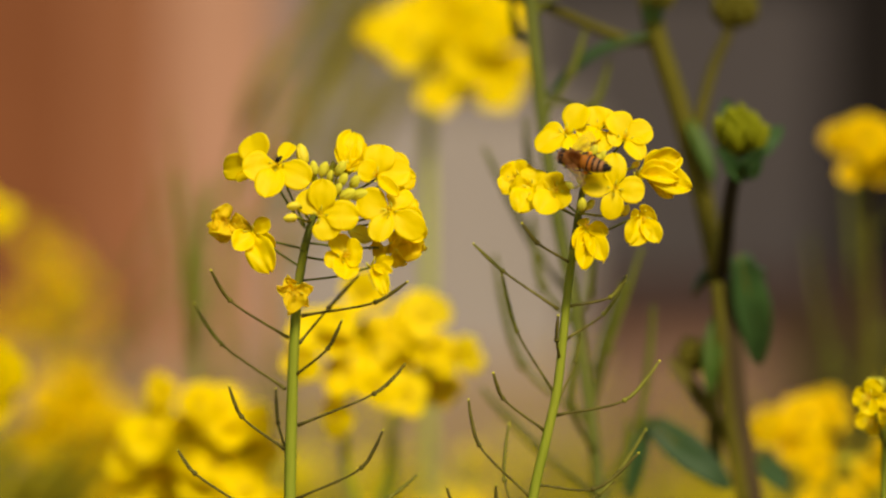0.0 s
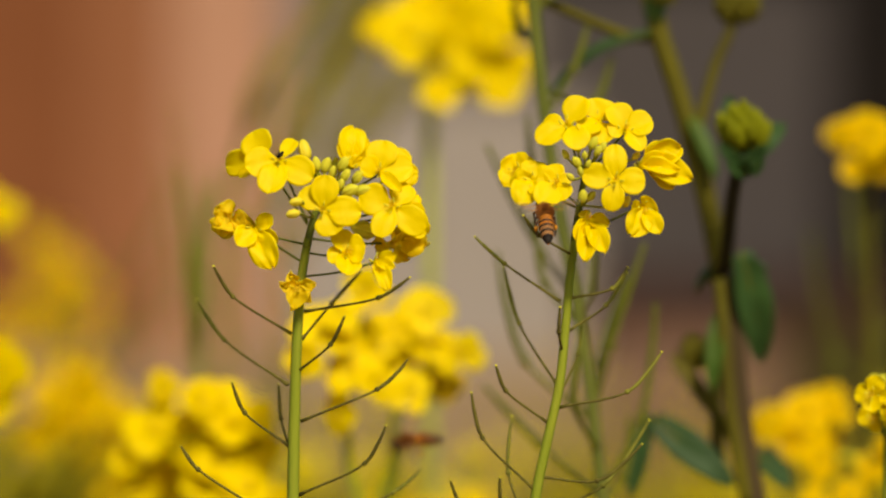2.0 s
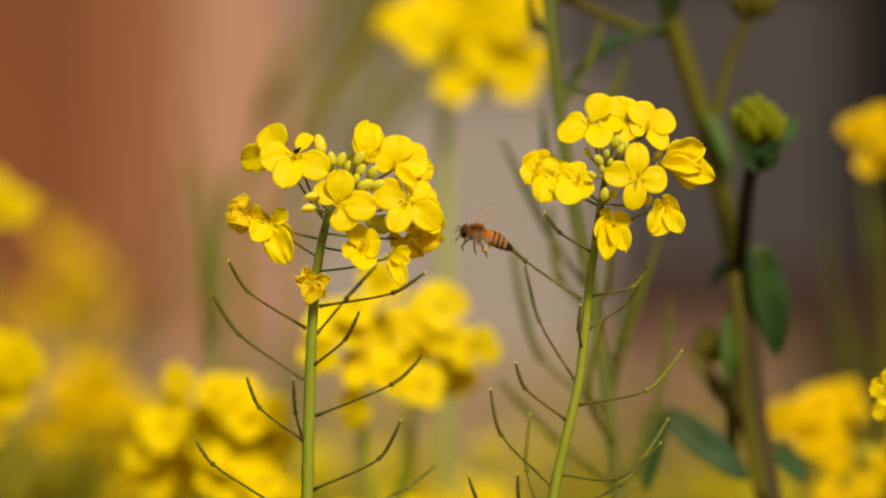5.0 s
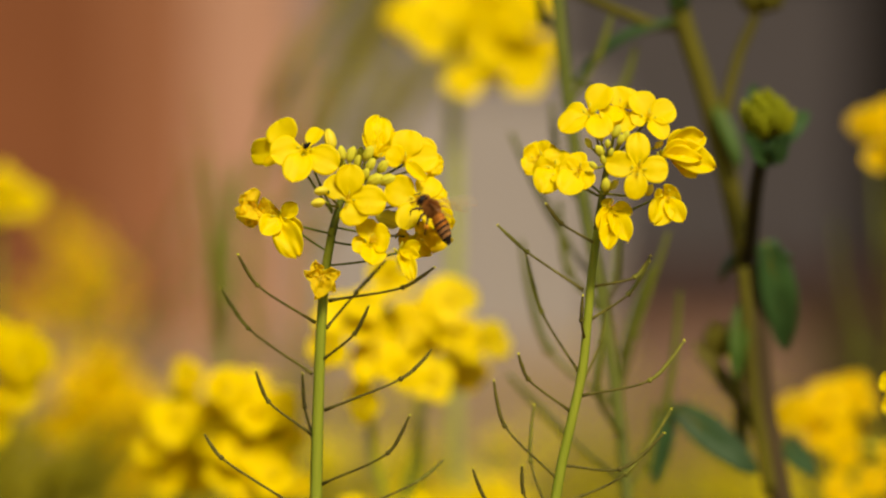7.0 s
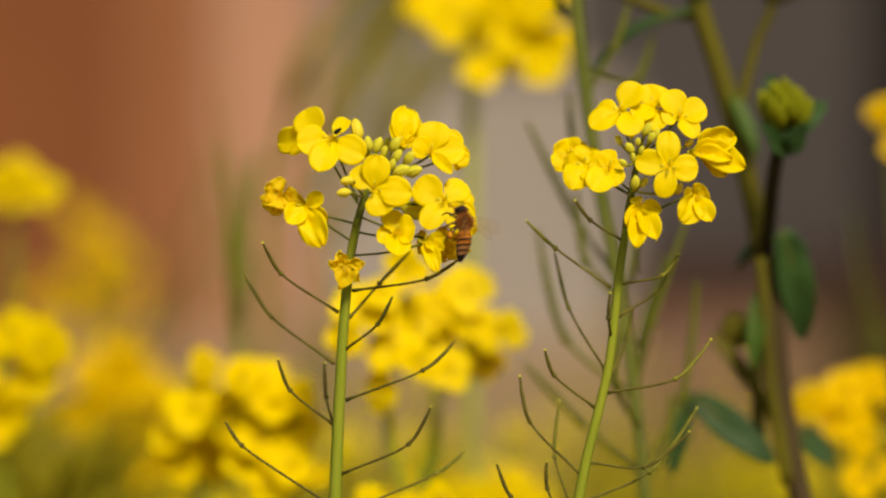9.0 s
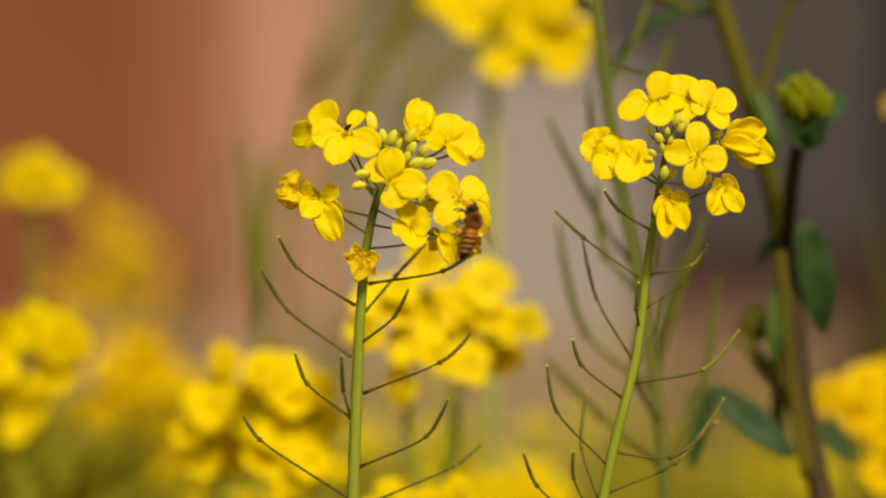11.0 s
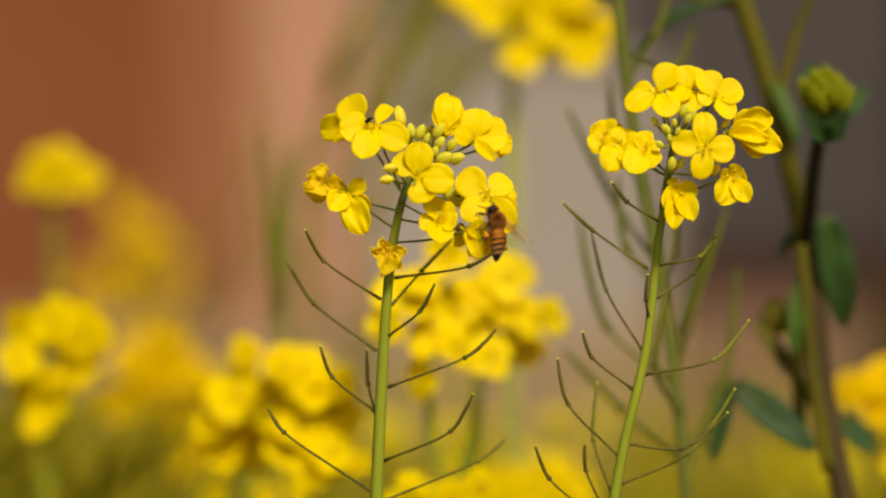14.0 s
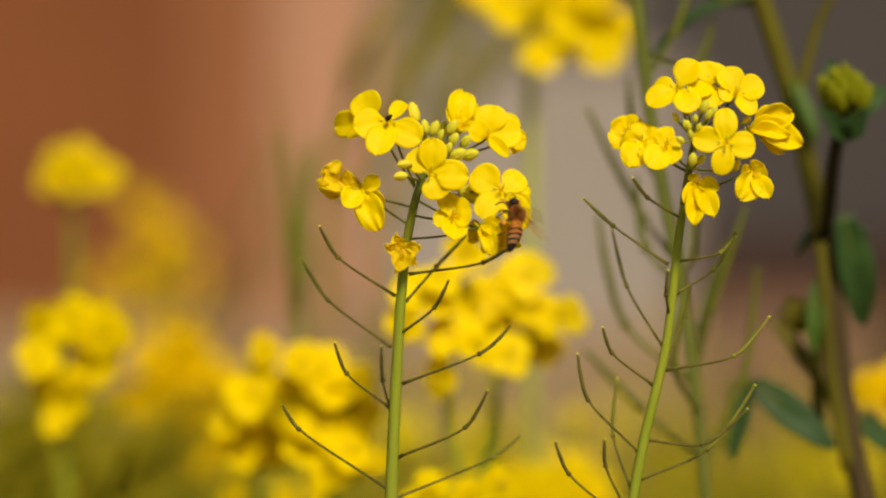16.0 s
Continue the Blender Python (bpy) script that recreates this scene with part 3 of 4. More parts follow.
# ---------------------------------------------------------------- the plant close behind, with pods and a bare stem
tall = Plant("mustard_plant", (at(1062, 900, 1.09).x, 1.09, 0.0), "tall mustard stem bare of flowers with long green pods", "flowering plant", "mustard plants")
q, fl, pod = hero(tall, 1.09)
tall.stem([Vector((at(1075, 900, 1.09).x, 1.09, 0.0)), Vector((at(1075, 900, 1.09).x, 1.09, 0.3)), q(1072, 1100), q(1060, 882), q(1040, 700), q(1012, 520), q(988, 400), q(966, 260), q(950, 130), q(938, 0), q(932, -90), q(930, -150)], 0.0014, 0.0018, TALL_STEM)
for b, k, t, z in (((1003, 520), (955, 455), (858, 265), 14), ((1040, 745), (925, 645), (876, 455), 10), ((1010, 570), (960, 508), (944, 385), 4), ((1056, 880), (948, 790), (854, 690), 12),
                   ((1046, 730), (1076, 620), (1136, 440), 0), ((1050, 770), (1056, 650), (1104, 500), 8), ((1060, 880), (1128, 750), (1156, 545), 6), ((1052, 800), (1010, 720), (1022, 600), -20),
                   ((962, 210), (1010, 130), (1035, 55), 2), ((955, 170), (1045, 190), (1078, 110), 10), ((945, 80), (915, 60), (905, 0), 8), ((940, 30), (985, -10), (1035, -60), 2),
                   ((985, 390), (945, 330), (930, 215), 10), ((1020, 560), (1040, 520), (1046, 400), 20), ((1060, 900), (1100, 850), (1110, 745), 4)):
    tall.pod(q(*b), q(*k, z), q(*t, z + 4), 0.0012, FAR_POD)
for k in range(9):
    a = k * 0.7
    c = at(930, -160, 1.09) + Vector((math.cos(a) * 0.012, math.sin(a) * 0.012, 0.004 * (k % 3)))
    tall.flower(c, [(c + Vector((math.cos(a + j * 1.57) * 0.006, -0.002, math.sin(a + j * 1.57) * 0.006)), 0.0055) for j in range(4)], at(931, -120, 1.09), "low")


# ---------------------------------------------------------------- leafy plant
def leaf(plant, base, tip, width, bend, face, name="leaf", fold=0.25, material=LEAF):
    """A lance leaf from base to tip; bend: sag of its middle; face: the way its upper side looks."""
    way = tip - base
    x = way.normalized()
    z = Vector(face) - x * Vector(face).dot(x)
    z.normalize()
    m = Matrix.Translation(base - plant.foot) @ Matrix((x, z.cross(x), z)).transposed().to_4x4()
    ln = way.length

    def fn(u, v):
        s = 2 * v - 1
        w = width / 2 * (math.sin(math.pi * min(1, u * 0.93 + 0.07)) ** 0.6) * (1 - 0.22 * u) + 0.0003
        rip = 0.06 * width * noise.noise(Vector((u * 5, s * 2, ln * 90)))
        return Vector((u * ln, s * w * (1 - 0.15 * abs(s)), bend * ln * math.sin(math.pi * u) + fold * abs(s) * w + rip - 0.02 * width * math.exp(-(s * 7) ** 2)))
    bm = sheet(bmesh.new(), fn, 14, 10, 0.0004)
    bm.transform(m)
    lf = part(name, bm, material, plant.ob)
    mid = smooth_line([m @ (fn(k / 6, 0.5) - Vector((0, 0, 0.0002))) for k in range(7)], 2)
    part("midrib", tube(bmesh.new(), mid, lambda t: 0.0007 * (1 - 0.8 * t), 6), OLIVE, lf)
    return lf


D = 1.105
leafy = Plant("leafy_mustard_plant", (at(1345, 900, D).x, D, 0.0), "stout branching mustard plant with broad dark-green leaves and closed buds", "flowering plant", "mustard plants")
q, fl, pod = hero(leafy, D)
# one stout stem in two tones: a brown tube, an olive one on its left
leafy.stem([Vector((at(1370, 900, D).x, D, 0.0)), Vector((at(1365, 900, D).x, D, 0.3)), q(1352, 1000), q(1330, 882), q(1308, 740), q(1296, 600), q(1284, 490)], 0.0034, 0.0021, PURPLISH)
leafy.stem([q(1318, 900, -5), q(1290, 740, -5), q(1278, 600, -5), q(1268, 500, -4)], 0.0016, 0.0016, OLIVE, "branch")
leafy.stem([q(1276, 510, 2), q(1255, 400, 2), q(1232, 300, 2), q(1212, 225, 2), q(1190, 150, 2), q(1165, 75, 2), q(1150, 10, 2), q(1140, -80, 2)], 0.0027, 0.0026, OLIVE, "branch")
# the bud branch is near-black, far darker than the olive ones
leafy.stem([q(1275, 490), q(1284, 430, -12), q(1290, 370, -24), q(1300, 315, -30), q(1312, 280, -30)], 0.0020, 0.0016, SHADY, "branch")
leafy.stem([q(1225, 265, 2), q(1243, 190, 3), q(1262, 120, 4), q(1284, 70, 4), q(1294, 40, 4)], 0.0015, 0.0012, OLIVE, "branch")
leafy.stem([q(1150, 72, 2), q(1110, 70, 0), q(1050, 48, -4), q(990, 22, -8), q(920, 0, -12), q(880, -10, -12)], 0.0015, 0.0009, OLIVE, "branch")
leafy.stem([q(1296, 790), q(1262, 730, 3), q(1220, 685, 5), q(1190, 652, 6)], 0.0014, 0.0010, OLIVE, "branch")
leafy.stem([q(1268, 860, 6), q(1262, 700, 6), q(1262, 600, 6)], 0.0018, 0.0014, OLIVE, "branch")
leaf(leafy, q(1308, 452, -6), q(1342, 648, 6), 0.0122, 0.05, (0.2, -1, 0.35))
leaf(leafy, q(1300, 470, 3), q(1228, 522, 6), 0.006, 0.10, (-0.2, -0.6, 0.8), fold=0.5)
leaf(leafy, q(1290, 468, 0), q(1356, 482, 4), 0.007, 0.12, (0.1, -0.5, 1), fold=-0.3)
leaf(leafy, q(1152, 748, 2), q(1296, 866, -4), 0.0108, 0.01, (0.15, -1, 0.15), fold=0.08)
leaf(leafy, q(1142, 736, 4), q(1112, 886, 2), 0.0068, 0.04, (-0.2, -1, 0.1))
leaf(leafy, q(1268, 566, -4), q(1256, 700, -6), 0.0058, 0.04, (-0.2, -1, 0.4), material=FRESH)
leaf(leafy, q(1335, 810, 4), q(1395, 870, 0), 0.008, 0.05, (0.2, -1, 0.5))
leaf(leafy, q(1150, 66, 0), q(968, 176, -4), 0.0052, 0.12, (-0.1, -0.55, 0.85), fold=0.4)
leaf(leafy, q(1152, 50, 0), q(1160, -20, -4), 0.006, 0.05, (0, -1, 0.2))
leaf(leafy, q(1218, 214, 0), q(1262, 322, -4), 0.0052, 0.05, (0.4, -1, 0.3), material=FRESH)
leaf(leafy, q(1300, 300, -24), q(1285, 175, -22), 0.008, 0.05, (-0.1, -1, 0.2))
leaf(leafy, q(1318, 285, -26), q(1385, 225, -24), 0.007, 0.05, (0.2, -1, 0.3))
leaf(leafy, q(1312, 310, -32), q(1345, 275, -34), 0.007, 0.05, (0.2, -1, -0.1), material=LEAF)


def bud_head(plant, centre, size, seed, count=34, me=None, spread=0.7):
    """A tuft of upright pointed buds; spread: how far they lean outwards."""
    rnd = random.Random(seed)
    for k in range(count):
        f = (k + 0.5) / count
        a = k * 2.399
        r = math.sqrt(1 - (1 - 1.05 * f) ** 2)
        n = Vector((math.cos(a) * r, math.sin(a) * r, 1 - 1.05 * f)).normalized()
        c = centre + n * size * rnd.uniform(0.7, 1.15)
        plant.bud(c, n * spread + Vector((rnd.uniform(-0.2, 0.2), 0, 1)), rnd.uniform(0.0050, 0.0088), me or GREEN, fat=0.42)


bud_head(leafy, q(1313, 248, -30), 0.0050, 3, 30, spread=0.55)
bud_head(leafy, q(1309, 222, -30), 0.0026, 8, 9)
bud_head(leafy, q(1300, 34, 5), 0.0046, 4, 24, DARK_BUDS)
bud_head(leafy, q(1226, 642, 4), 0.0026, 5, 14, DARK_BUDS)
leaf(leafy, q(1262, 740, 5), q(1182, 632, 2), 0.0050, 0.04, (-0.1, -1, 0.5), material=POD)
for u, v, w in ((1268, 262, 0.0042), (1282, 300, 0.0052), (1352, 262, 0.0050), (1330, 296, 0.0046)):
    leaf(leafy, q(1312, 312, -30), q(u, v, -35), w, 0.05, (0.0, -1, 0.25), "sepal_leaf")
bud_head(leafy, q(1158, 2, 0), 0.004, 6, 16, DARK_BUDS)


# ---------------------------------------------------------------- flower heads behind, nearer ones first
def behind(u, v, d, size, count, seed, lean=0, pods=2, petal=0.0068, label="mustard plant with a dense head of bright yellow blossoms"):
    """A whole plant whose head stands at (u, v), d metres off."""
    top = at(u, v, d)
    foot = Vector((top.x + lean, d, 0.0))
    p = Plant("mustard_plant", foot, label, "flowering plant", "mustard plants")
    p.stem([foot, foot.lerp(top, 0.4) + Vector((lean * 0.2, 0, 0)), top + Vector((lean * 0.12, 0, -0.10)), top + Vector((0, 0, -0.02)), top], 0.0022, 0.0009, STEM, sides=8)
    p.raceme(top, size, count, seed, petal=petal)
    for k in range(pods):
        z = -0.03 - 0.016 * k
        a = k * 2.4 + seed
        b = top + Vector((lean * 0.1, 0, z))
        o = Vector((math.cos(a), math.sin(a) * 0.5, 0))
        p.pod(b, b + o * 0.016 + Vector((0, 0, 0.008)), b + o * 0.022 + Vector((0, 0, 0.02)), 0.0007, POD_LIGHT)
    return p


def cluster(d, foot_u, *blooms, seed=1, kind="low", stem_u=None, stem=None, label="mustard plant with a dense head of bright yellow blossoms"):
    """A plant d metres off whose open flowers stand at (u, v), each with its breadth."""
    rnd = random.Random(seed)
    cu, cv = sum(b[0] for b in blooms) / len(blooms), sum(b[1] for b in blooms) / len(blooms)
    top = at(stem_u or cu, cv - 10, d + 0.012)
    foot = Vector((at(foot_u, 900, d).x, d + 0.012, 0.0))
    p = Plant("mustard_plant", foot, label, "flowering plant", "mustard plants")
    p.stem([foot, foot + Vector((0, 0, 0.35)), at(foot_u, 980, d + 0.012), top + Vector((0, 0, -0.03)), top], 0.0014, 0.0010, stem or STEM, sides=8)
    for u, v, wide in blooms:
        c = at(u, v, d + rnd.uniform(-0.006, 0.008))
        ax = Vector((rnd.uniform(-0.6, 0.6), -1, rnd.uniform(-0.2, 0.8))).normalized()
        side = ax.orthogonal().normalized()
        spin = rnd.random() * 6
        pet = []
        for k in range(4):
            way = Matrix.Rotation(spin + k * math.pi / 2 + rnd.uniform(-0.2, 0.2), 3, ax) @ side
            ln = wide / 2 * U * d * rnd.uniform(0.92, 1.1)
            pet.append((c + way * ln + ax * ln * rnd.uniform(-0.1, 0.3), ln * rnd.uniform(0.9, 1.1)))
        p.flower(c, pet, top + Vector((0, 0, -0.012)), kind, ax, 0.0019)
    # blossoms on the far side of the head, seen between the nearer ones
    for (u0, v0, w0), (u1, v1, w1) in zip(blooms, blooms[1:]):
        if kind in ("low", "amber") and math.hypot(u1 - u0, v1 - v0) < 130:
            c = at((u0 + u1) / 2, (v0 + v1) / 2 + 6, d + 0.014)
            ln = (w0 + w1) / 4 * U * d * (0.85 if d > 1.21 else 0.62)
            pet = [(c + Vector((math.cos(k * math.pi / 2 + u0), -0.25, math.sin(k * math.pi / 2 + u0))) * ln, ln) for k in range(4)]
            p.flower(c, pet, top + Vector((0, 0, -0.014)), kind, (0, -1, 0.3), 0.0019)
    for k in range(9):
        n = Vector((math.cos(k * 2.4) * 0.7, math.sin(k * 2.4) * 0.7, 0.8)).normalized()
        p.bud(top + n * 0.005, n, 0.004)
    return p


cluster(1.13, 648, (570, 588, 122), (538, 645, 80), (642, 520, 84), (600, 560, 80), (660, 612, 116), (620, 662, 96), (664, 684, 72), (596, 738, 78), seed=11, kind="open")
cluster(1.14, 652, (748, 558, 104), (808, 630, 94), (770, 618, 80), (718, 698, 90), (735, 600, 84), (690, 580, 60), (700, 650, 70), seed=12, kind="open", stem_u=692)
cluster(1.15, 655, (776, 688, 66), (794, 684, 50), (745, 676, 56), seed=13, kind="wilt", stem_u=694, label="mustard sprig with amber blossoms going over")
cluster(1.25, 755, (715, 70, 122), (668, 54, 74), (782, 12, 108), (735, 25, 80), (862, 18, 116), (905, 25, 66), (770, 75, 84), seed=14, stem_u=752, stem=LIT_STEM)
cluster(1.235, 764, (838, 108, 116), (774, 170, 72), (910, 120, 78), (885, 165, 80), (880, 60, 84), (800, 80, 84), seed=19, stem_u=762, stem=LIT_STEM)
cluster(1.155, 415, (385, 722, 112), (432, 788, 112), (350, 712, 70), (470, 800, 56), (405, 760, 90), (345, 765, 84), (455, 745, 70), (330, 805, 70), (436, 872, 84), (485, 885, 54), (400, 900, 90), (382, 826, 84), (362, 868, 84), (448, 836, 70), seed=17)
cluster(1.17, 270, (286, 692, 62), (268, 770, 120), (308, 785, 90), (300, 852, 90), (216, 822, 62), (245, 880, 60), seed=18)
cluster(1.42, 130, (75, 705, 74), (150, 690, 86), (150, 765, 83), (70, 790, 67), (200, 735, 70), (110, 735, 67), (25, 770, 61), (115, 660, 56), (210, 790, 56), seed=21, kind="amber")
cluster(1.46, 120, (140, 822, 76), (180, 806, 76), (215, 850, 76), (165, 880, 76), (240, 740, 60), seed=23, kind="amber")
cluster(1.195, -70, (-107, 650, 94), (-58, 638, 92), (-7, 660, 108), (-17, 715, 90), (-67, 776, 96), (-118, 706, 84), (-88, 822, 56), (-100, 750, 70), (-45, 745, 60), seed=22)
cluster(1.32, -75, (-74, 366, 72), (-100, 392, 47), (-2, 385, 72), (-42, 344, 56), (-55, 400, 47), seed=24)
cluster(1.85, 95, (50, 415, 42), (72, 450, 47), (118, 475, 51), (160, 520, 47), (70, 520, 42), (120, 565, 39), (105, 430, 39), (165, 570, 34), (95, 510, 39), (20, 600, 40), (62, 606, 42), (130, 622, 39), (8, 545, 40), (172, 616, 34), (-32, 590, 36), (40, 560, 40), seed=26, kind="amber", label="far mustard plant with a loose cone of yellow blossoms")
cluster(1.20, 1420, (1358, 754, 74), (1424, 736, 92), (1460, 716, 67), (1400, 792, 70), (1448, 818, 86), (1482, 738, 53), seed=28, kind="amber", stem=OLIVE)
cluster(1.17, 1500, (1540, 832, 66), (1500, 880, 60), (1575, 800, 60), (1440, 900, 70), seed=29, kind="amber")
cluster(1.20, 1530, (1482, 244, 60), (1530, 246, 90), (1556, 292, 80), (1500, 306, 50), (1600, 250, 80), seed=31, kind="amber", stem=OLIVE)
cluster(1.025, 1580, (1540, 704, 62), (1543, 744, 58), (1580, 725, 70), (1610, 700, 60), seed=32, kind="curl", label="mustard plant with small crumpled yellow blossoms")
behind(640, 985, 1.1, 0.012, 9, 33)
behind(770, 952, 1.27, 0.016, 12, 34)
behind(700, 958, 1.22, 0.012, 9, 41)
behind(812, 990, 1.30, 0.014, 11, 35)
behind(300, 985, 1.25, 0.014, 8, 36)
behind(820, 808, 1.35, 0.002, 1, 38, petal=0.0038, label="slim mustard plant with one small yellow blossom")

# blurred stalks with long pods further back
for u, v, d, lean, seed in ((220, 560, 1.45, -0.03, 55), (1535, 420, 1.29, 0.0, 56), (430, 560, 1.5, 0.02, 58)):
    top = at(u, v, d)
    foot = Vector((top.x + lean * 3, d, 0.0))
    p = Plant("mustard_plant", foot, "seeding mustard stalk with slim green pods", "flowering plant", "mustard stalks")
    line = [foot, foot.lerp(top, 0.5) + Vector((lean * 0.4, 0, 0)), top + Vector((lean * 0.85, 0, -0.06)), top]
    p.stem(line, 0.0015, 0.0008, FAR_POD, sides=8)
    rnd = random.Random(seed)
    for k in range(9):
        b = top.lerp(top + Vector((lean * 1.3, 0, -0.10)), k / 9)
        a = k * 2.4 + seed
        o = Vector((math.cos(a), math.sin(a), 0))
        p.pod(b, b + o * 0.010 + Vector((0, 0, 0.008)), b + o * rnd.uniform(0.012, 0.02) + Vector((-lean * 0.6, 0, 0.045)), 0.0011, FAR_POD)


def spray(d, foot_u, lines, label, r=0.0013, material=None, pods=4, spread=34, seed=1):
    """A podded plant whose branches run along lines of view units, with slim pods held close to each branch."""
    rnd = random.Random(seed)
    low = max(lines, key=lambda ln: ln[0][1])[0]
    foot = Vector((at(foot_u, 900, d).x, d, 0.0))
    p = Plant("mustard_plant", foot, label, "flowering plant", "mustard stalks")
    p.stem([foot, foot + Vector((0, 0, 0.3)), at((foot_u + low[0]) / 2, 1000, d), at(*low, d)], 0.0015, r * 0.9, material, sides=8)
    for ln in lines:
        pts = [at(*low, d)] * (ln[0] != low) + [at(u, v, d + rnd.uniform(-0.01, 0.01)) for u, v in ln]
        p.stem(pts, r * 0.9, r * 0.6, material, "branch", 8)
        for k in range(pods):
            f = (k + 0.7) / pods * (len(ln) - 1)
            i = min(int(f), len(ln) - 2)
            b = at(ln[i][0] + (ln[i + 1][0] - ln[i][0]) * (f - i), ln[i][1] + (ln[i + 1][1] - ln[i][1]) * (f - i), d)
            way = (at(*ln[i + 1], d) - at(*ln[i], d)).normalized()
            o = Vector((rnd.uniform(-1, 1), rnd.uniform(-1, 1), rnd.uniform(-0.3, 0.5))) * spread * U * d
            p.pod(b, b + way * 0.008 + o * 0.7, b + way * 0.034 + o, r, material)
    return p


spray(1.33, 372, (((400, 420), (425, 250), (482, 140), (548, 20), (590, -70)), ((440, 400), (510, 300), (562, 190), (612, 90), (665, -30))), "arching mustard stalk with olive seed pods", 0.0015, OLIVE_POD, 6, 40, 71)
spray(1.48, 470, (((500, 460), (552, 310), (598, 205), (645, 105), (705, -10)), ((480, 400), (525, 240), (580, 100), (625, -10)), ((520, 460), (600, 330), (660, 230), (720, 150))), "tall mustard stalk with a fan of olive pods", 0.0015, OLIVE_POD, 7, 46, 75)
spray(1.24, 352, (((348, 720), (342, 640), (334, 560), (328, 500)), ((352, 720), (352, 640), (356, 560), (362, 500)), ((350, 700), (346, 610), (345, 530))), "upright mustard stalk with close green pods", 0.0014, BLADE, 3, 14, 72)
spray(1.38, 385, (((360, 640), (345, 480), (332, 380), (320, 300)), ((330, 640), (306, 500), (292, 420))), "thin mustard stalk with a few pods", 0.0006, OLIVE_POD, 1, 18, 73)


# the bed beyond: too many to count
FIELD_GREEN = mat("field_green", (0.235, 0.205, 0.010), 0.7, spec=0.04, colour2=(0.32, 0.262, 0.014), size=30, through_light=0.3)
rnd = random.Random(7)
bm_s, bm_f = bmesh.new(), bmesh.new()
for k in range(60):
    d = rnd.uniform(1.27, 1.48)
    t = at(rnd.uniform(-240, 120), rnd.uniform(850, 1010), d)
    f = Vector((t.x + rnd.uniform(-0.03, 0.03), d, 0))
    tube(bm_s, smooth_line([f, f.lerp(t, 0.6), t], 2), lambda q: 0.0024 - 0.0012 * q, 5)
    for j in range(6):
        a, b = rnd.random() * 6.28, t + Vector((0, 0, -0.012 * j))
        o = Vector((math.cos(a), math.sin(a), 0.9)) * 0.022
        tube(bm_s, [b, b + o * 0.5, b + o], 0.0013, 4)
for k in range(3400):
    d = rnd.uniform(1.45, 2.75)
    x = rnd.uniform(-0.95, 0.95)
    h = EYE.z - ((838 - (190 * rnd.random() if k % 4 == 0 else 0) + 700 * rnd.random() ** 1.5) - 441) / LENS * d
    f = Vector((x + rnd.uniform(-0.03, 0.03), d, 0))
    t = Vector((x, d, h))
    tube(bm_s, smooth_line([f, f.lerp(t, 0.6), t], 2), 0.0016, 5)
    for j in range(5):
        a, b = rnd.random() * 6.28, t + Vector((0, 0, -0.03 - 0.02 * j))
        o = Vector((math.cos(a), math.sin(a), 0.7)) * 0.03
        tube(bm_s, [b, b + o * 0.5, b + o], 0.0011, 4)
    for j in range(rnd.choice((0, 0, 0, 1, 2))):
        n = Vector((rnd.gauss(0, 1), rnd.gauss(0, 1), rnd.gauss(0.2, 0.8))).normalized()
        c = t + n * rnd.uniform(0.005, 0.017)
        s = n.orthogonal().normalized() * 0.007
        w = n.cross(s)
        for i in range(4):
            e = Matrix.Rotation(i * math.pi / 2, 3, n) @ s
            g = Matrix.Rotation(i * math.pi / 2, 3, n) @ w
            bm_f.faces.new([bm_f.verts.new(c + e * y + g * z + n * 0.001 * y) for y, z in ((0.1, 0), (0.5, -0.42), (0.9, -0.35), (1.07, 0), (0.9, 0.35), (0.5, 0.42))])
bed = tagged(part("mustard_bed", bm_s, FIELD_GREEN, None), "dense bed of green mustard stalks with yellow bloom", "plants", kind="stuff")
part("blossoms", bm_f, DIMMED, bed, "yellow mustard blossoms")

# ---------------------------------------------------------------- honey bees
BEE_DARK = mat("bee_dark", (0.016, 0.010, 0.006), 0.5, size=900, spec=0.22)
BEE_ORANGE = mat("bee_amber", (0.43, 0.150, 0.012), 0.55, colour2=(0.28, 0.085, 0.008), size=900, spec=0.10)
BEE_PALE = mat("bee_pale_hair", (0.32, 0.15, 0.042), 0.8, colour2=(0.22, 0.09, 0.024), size=1500)
BEE_FUR = mat("bee_fur", (0.47, 0.185, 0.030), 0.9, colour2=(0.24, 0.080, 0.013), size=1200)
BEE_SKIN = mat("bee_thorax", (0.15, 0.056, 0.013), 0.9, colour2=(0.08, 0.030, 0.009), size=1200, spec=0.05)
BEE_LEG = mat("bee_leg", (0.07, 0.03, 0.012), 0.5, size=900)
POLLEN = mat("pollen", (0.75, 0.30, 0.01), 0.9, size=1500, bump=0.5, bump_size=3000)
WING = bpy.data.materials.new("bee_wing")
WING.use_nodes = True
wt = WING.node_tree
pb = wt.nodes["Principled BSDF"]
pb.inputs["Base Color"].default_value, pb.inputs["Roughness"].default_value = (0.36, 0.27, 0.16, 1), 0.3
clear, mixer = wt.nodes.new("ShaderNodeBsdfTransparent"), wt.nodes.new("ShaderNodeMixShader")
mixer.inputs[0].default_value = 0.11
wt.links.new(clear.outputs[0], mixer.inputs[1])
wt.links.new(pb.outputs[0], mixer.inputs[2])
wt.links.new(mixer.outputs[0], wt.nodes["Material Output"].inputs["Surface"])
MM = 0.00106                   # a worker of about thirteen millimetres
FORE = 2.3 * MM                # the body's middle lies behind the thorax


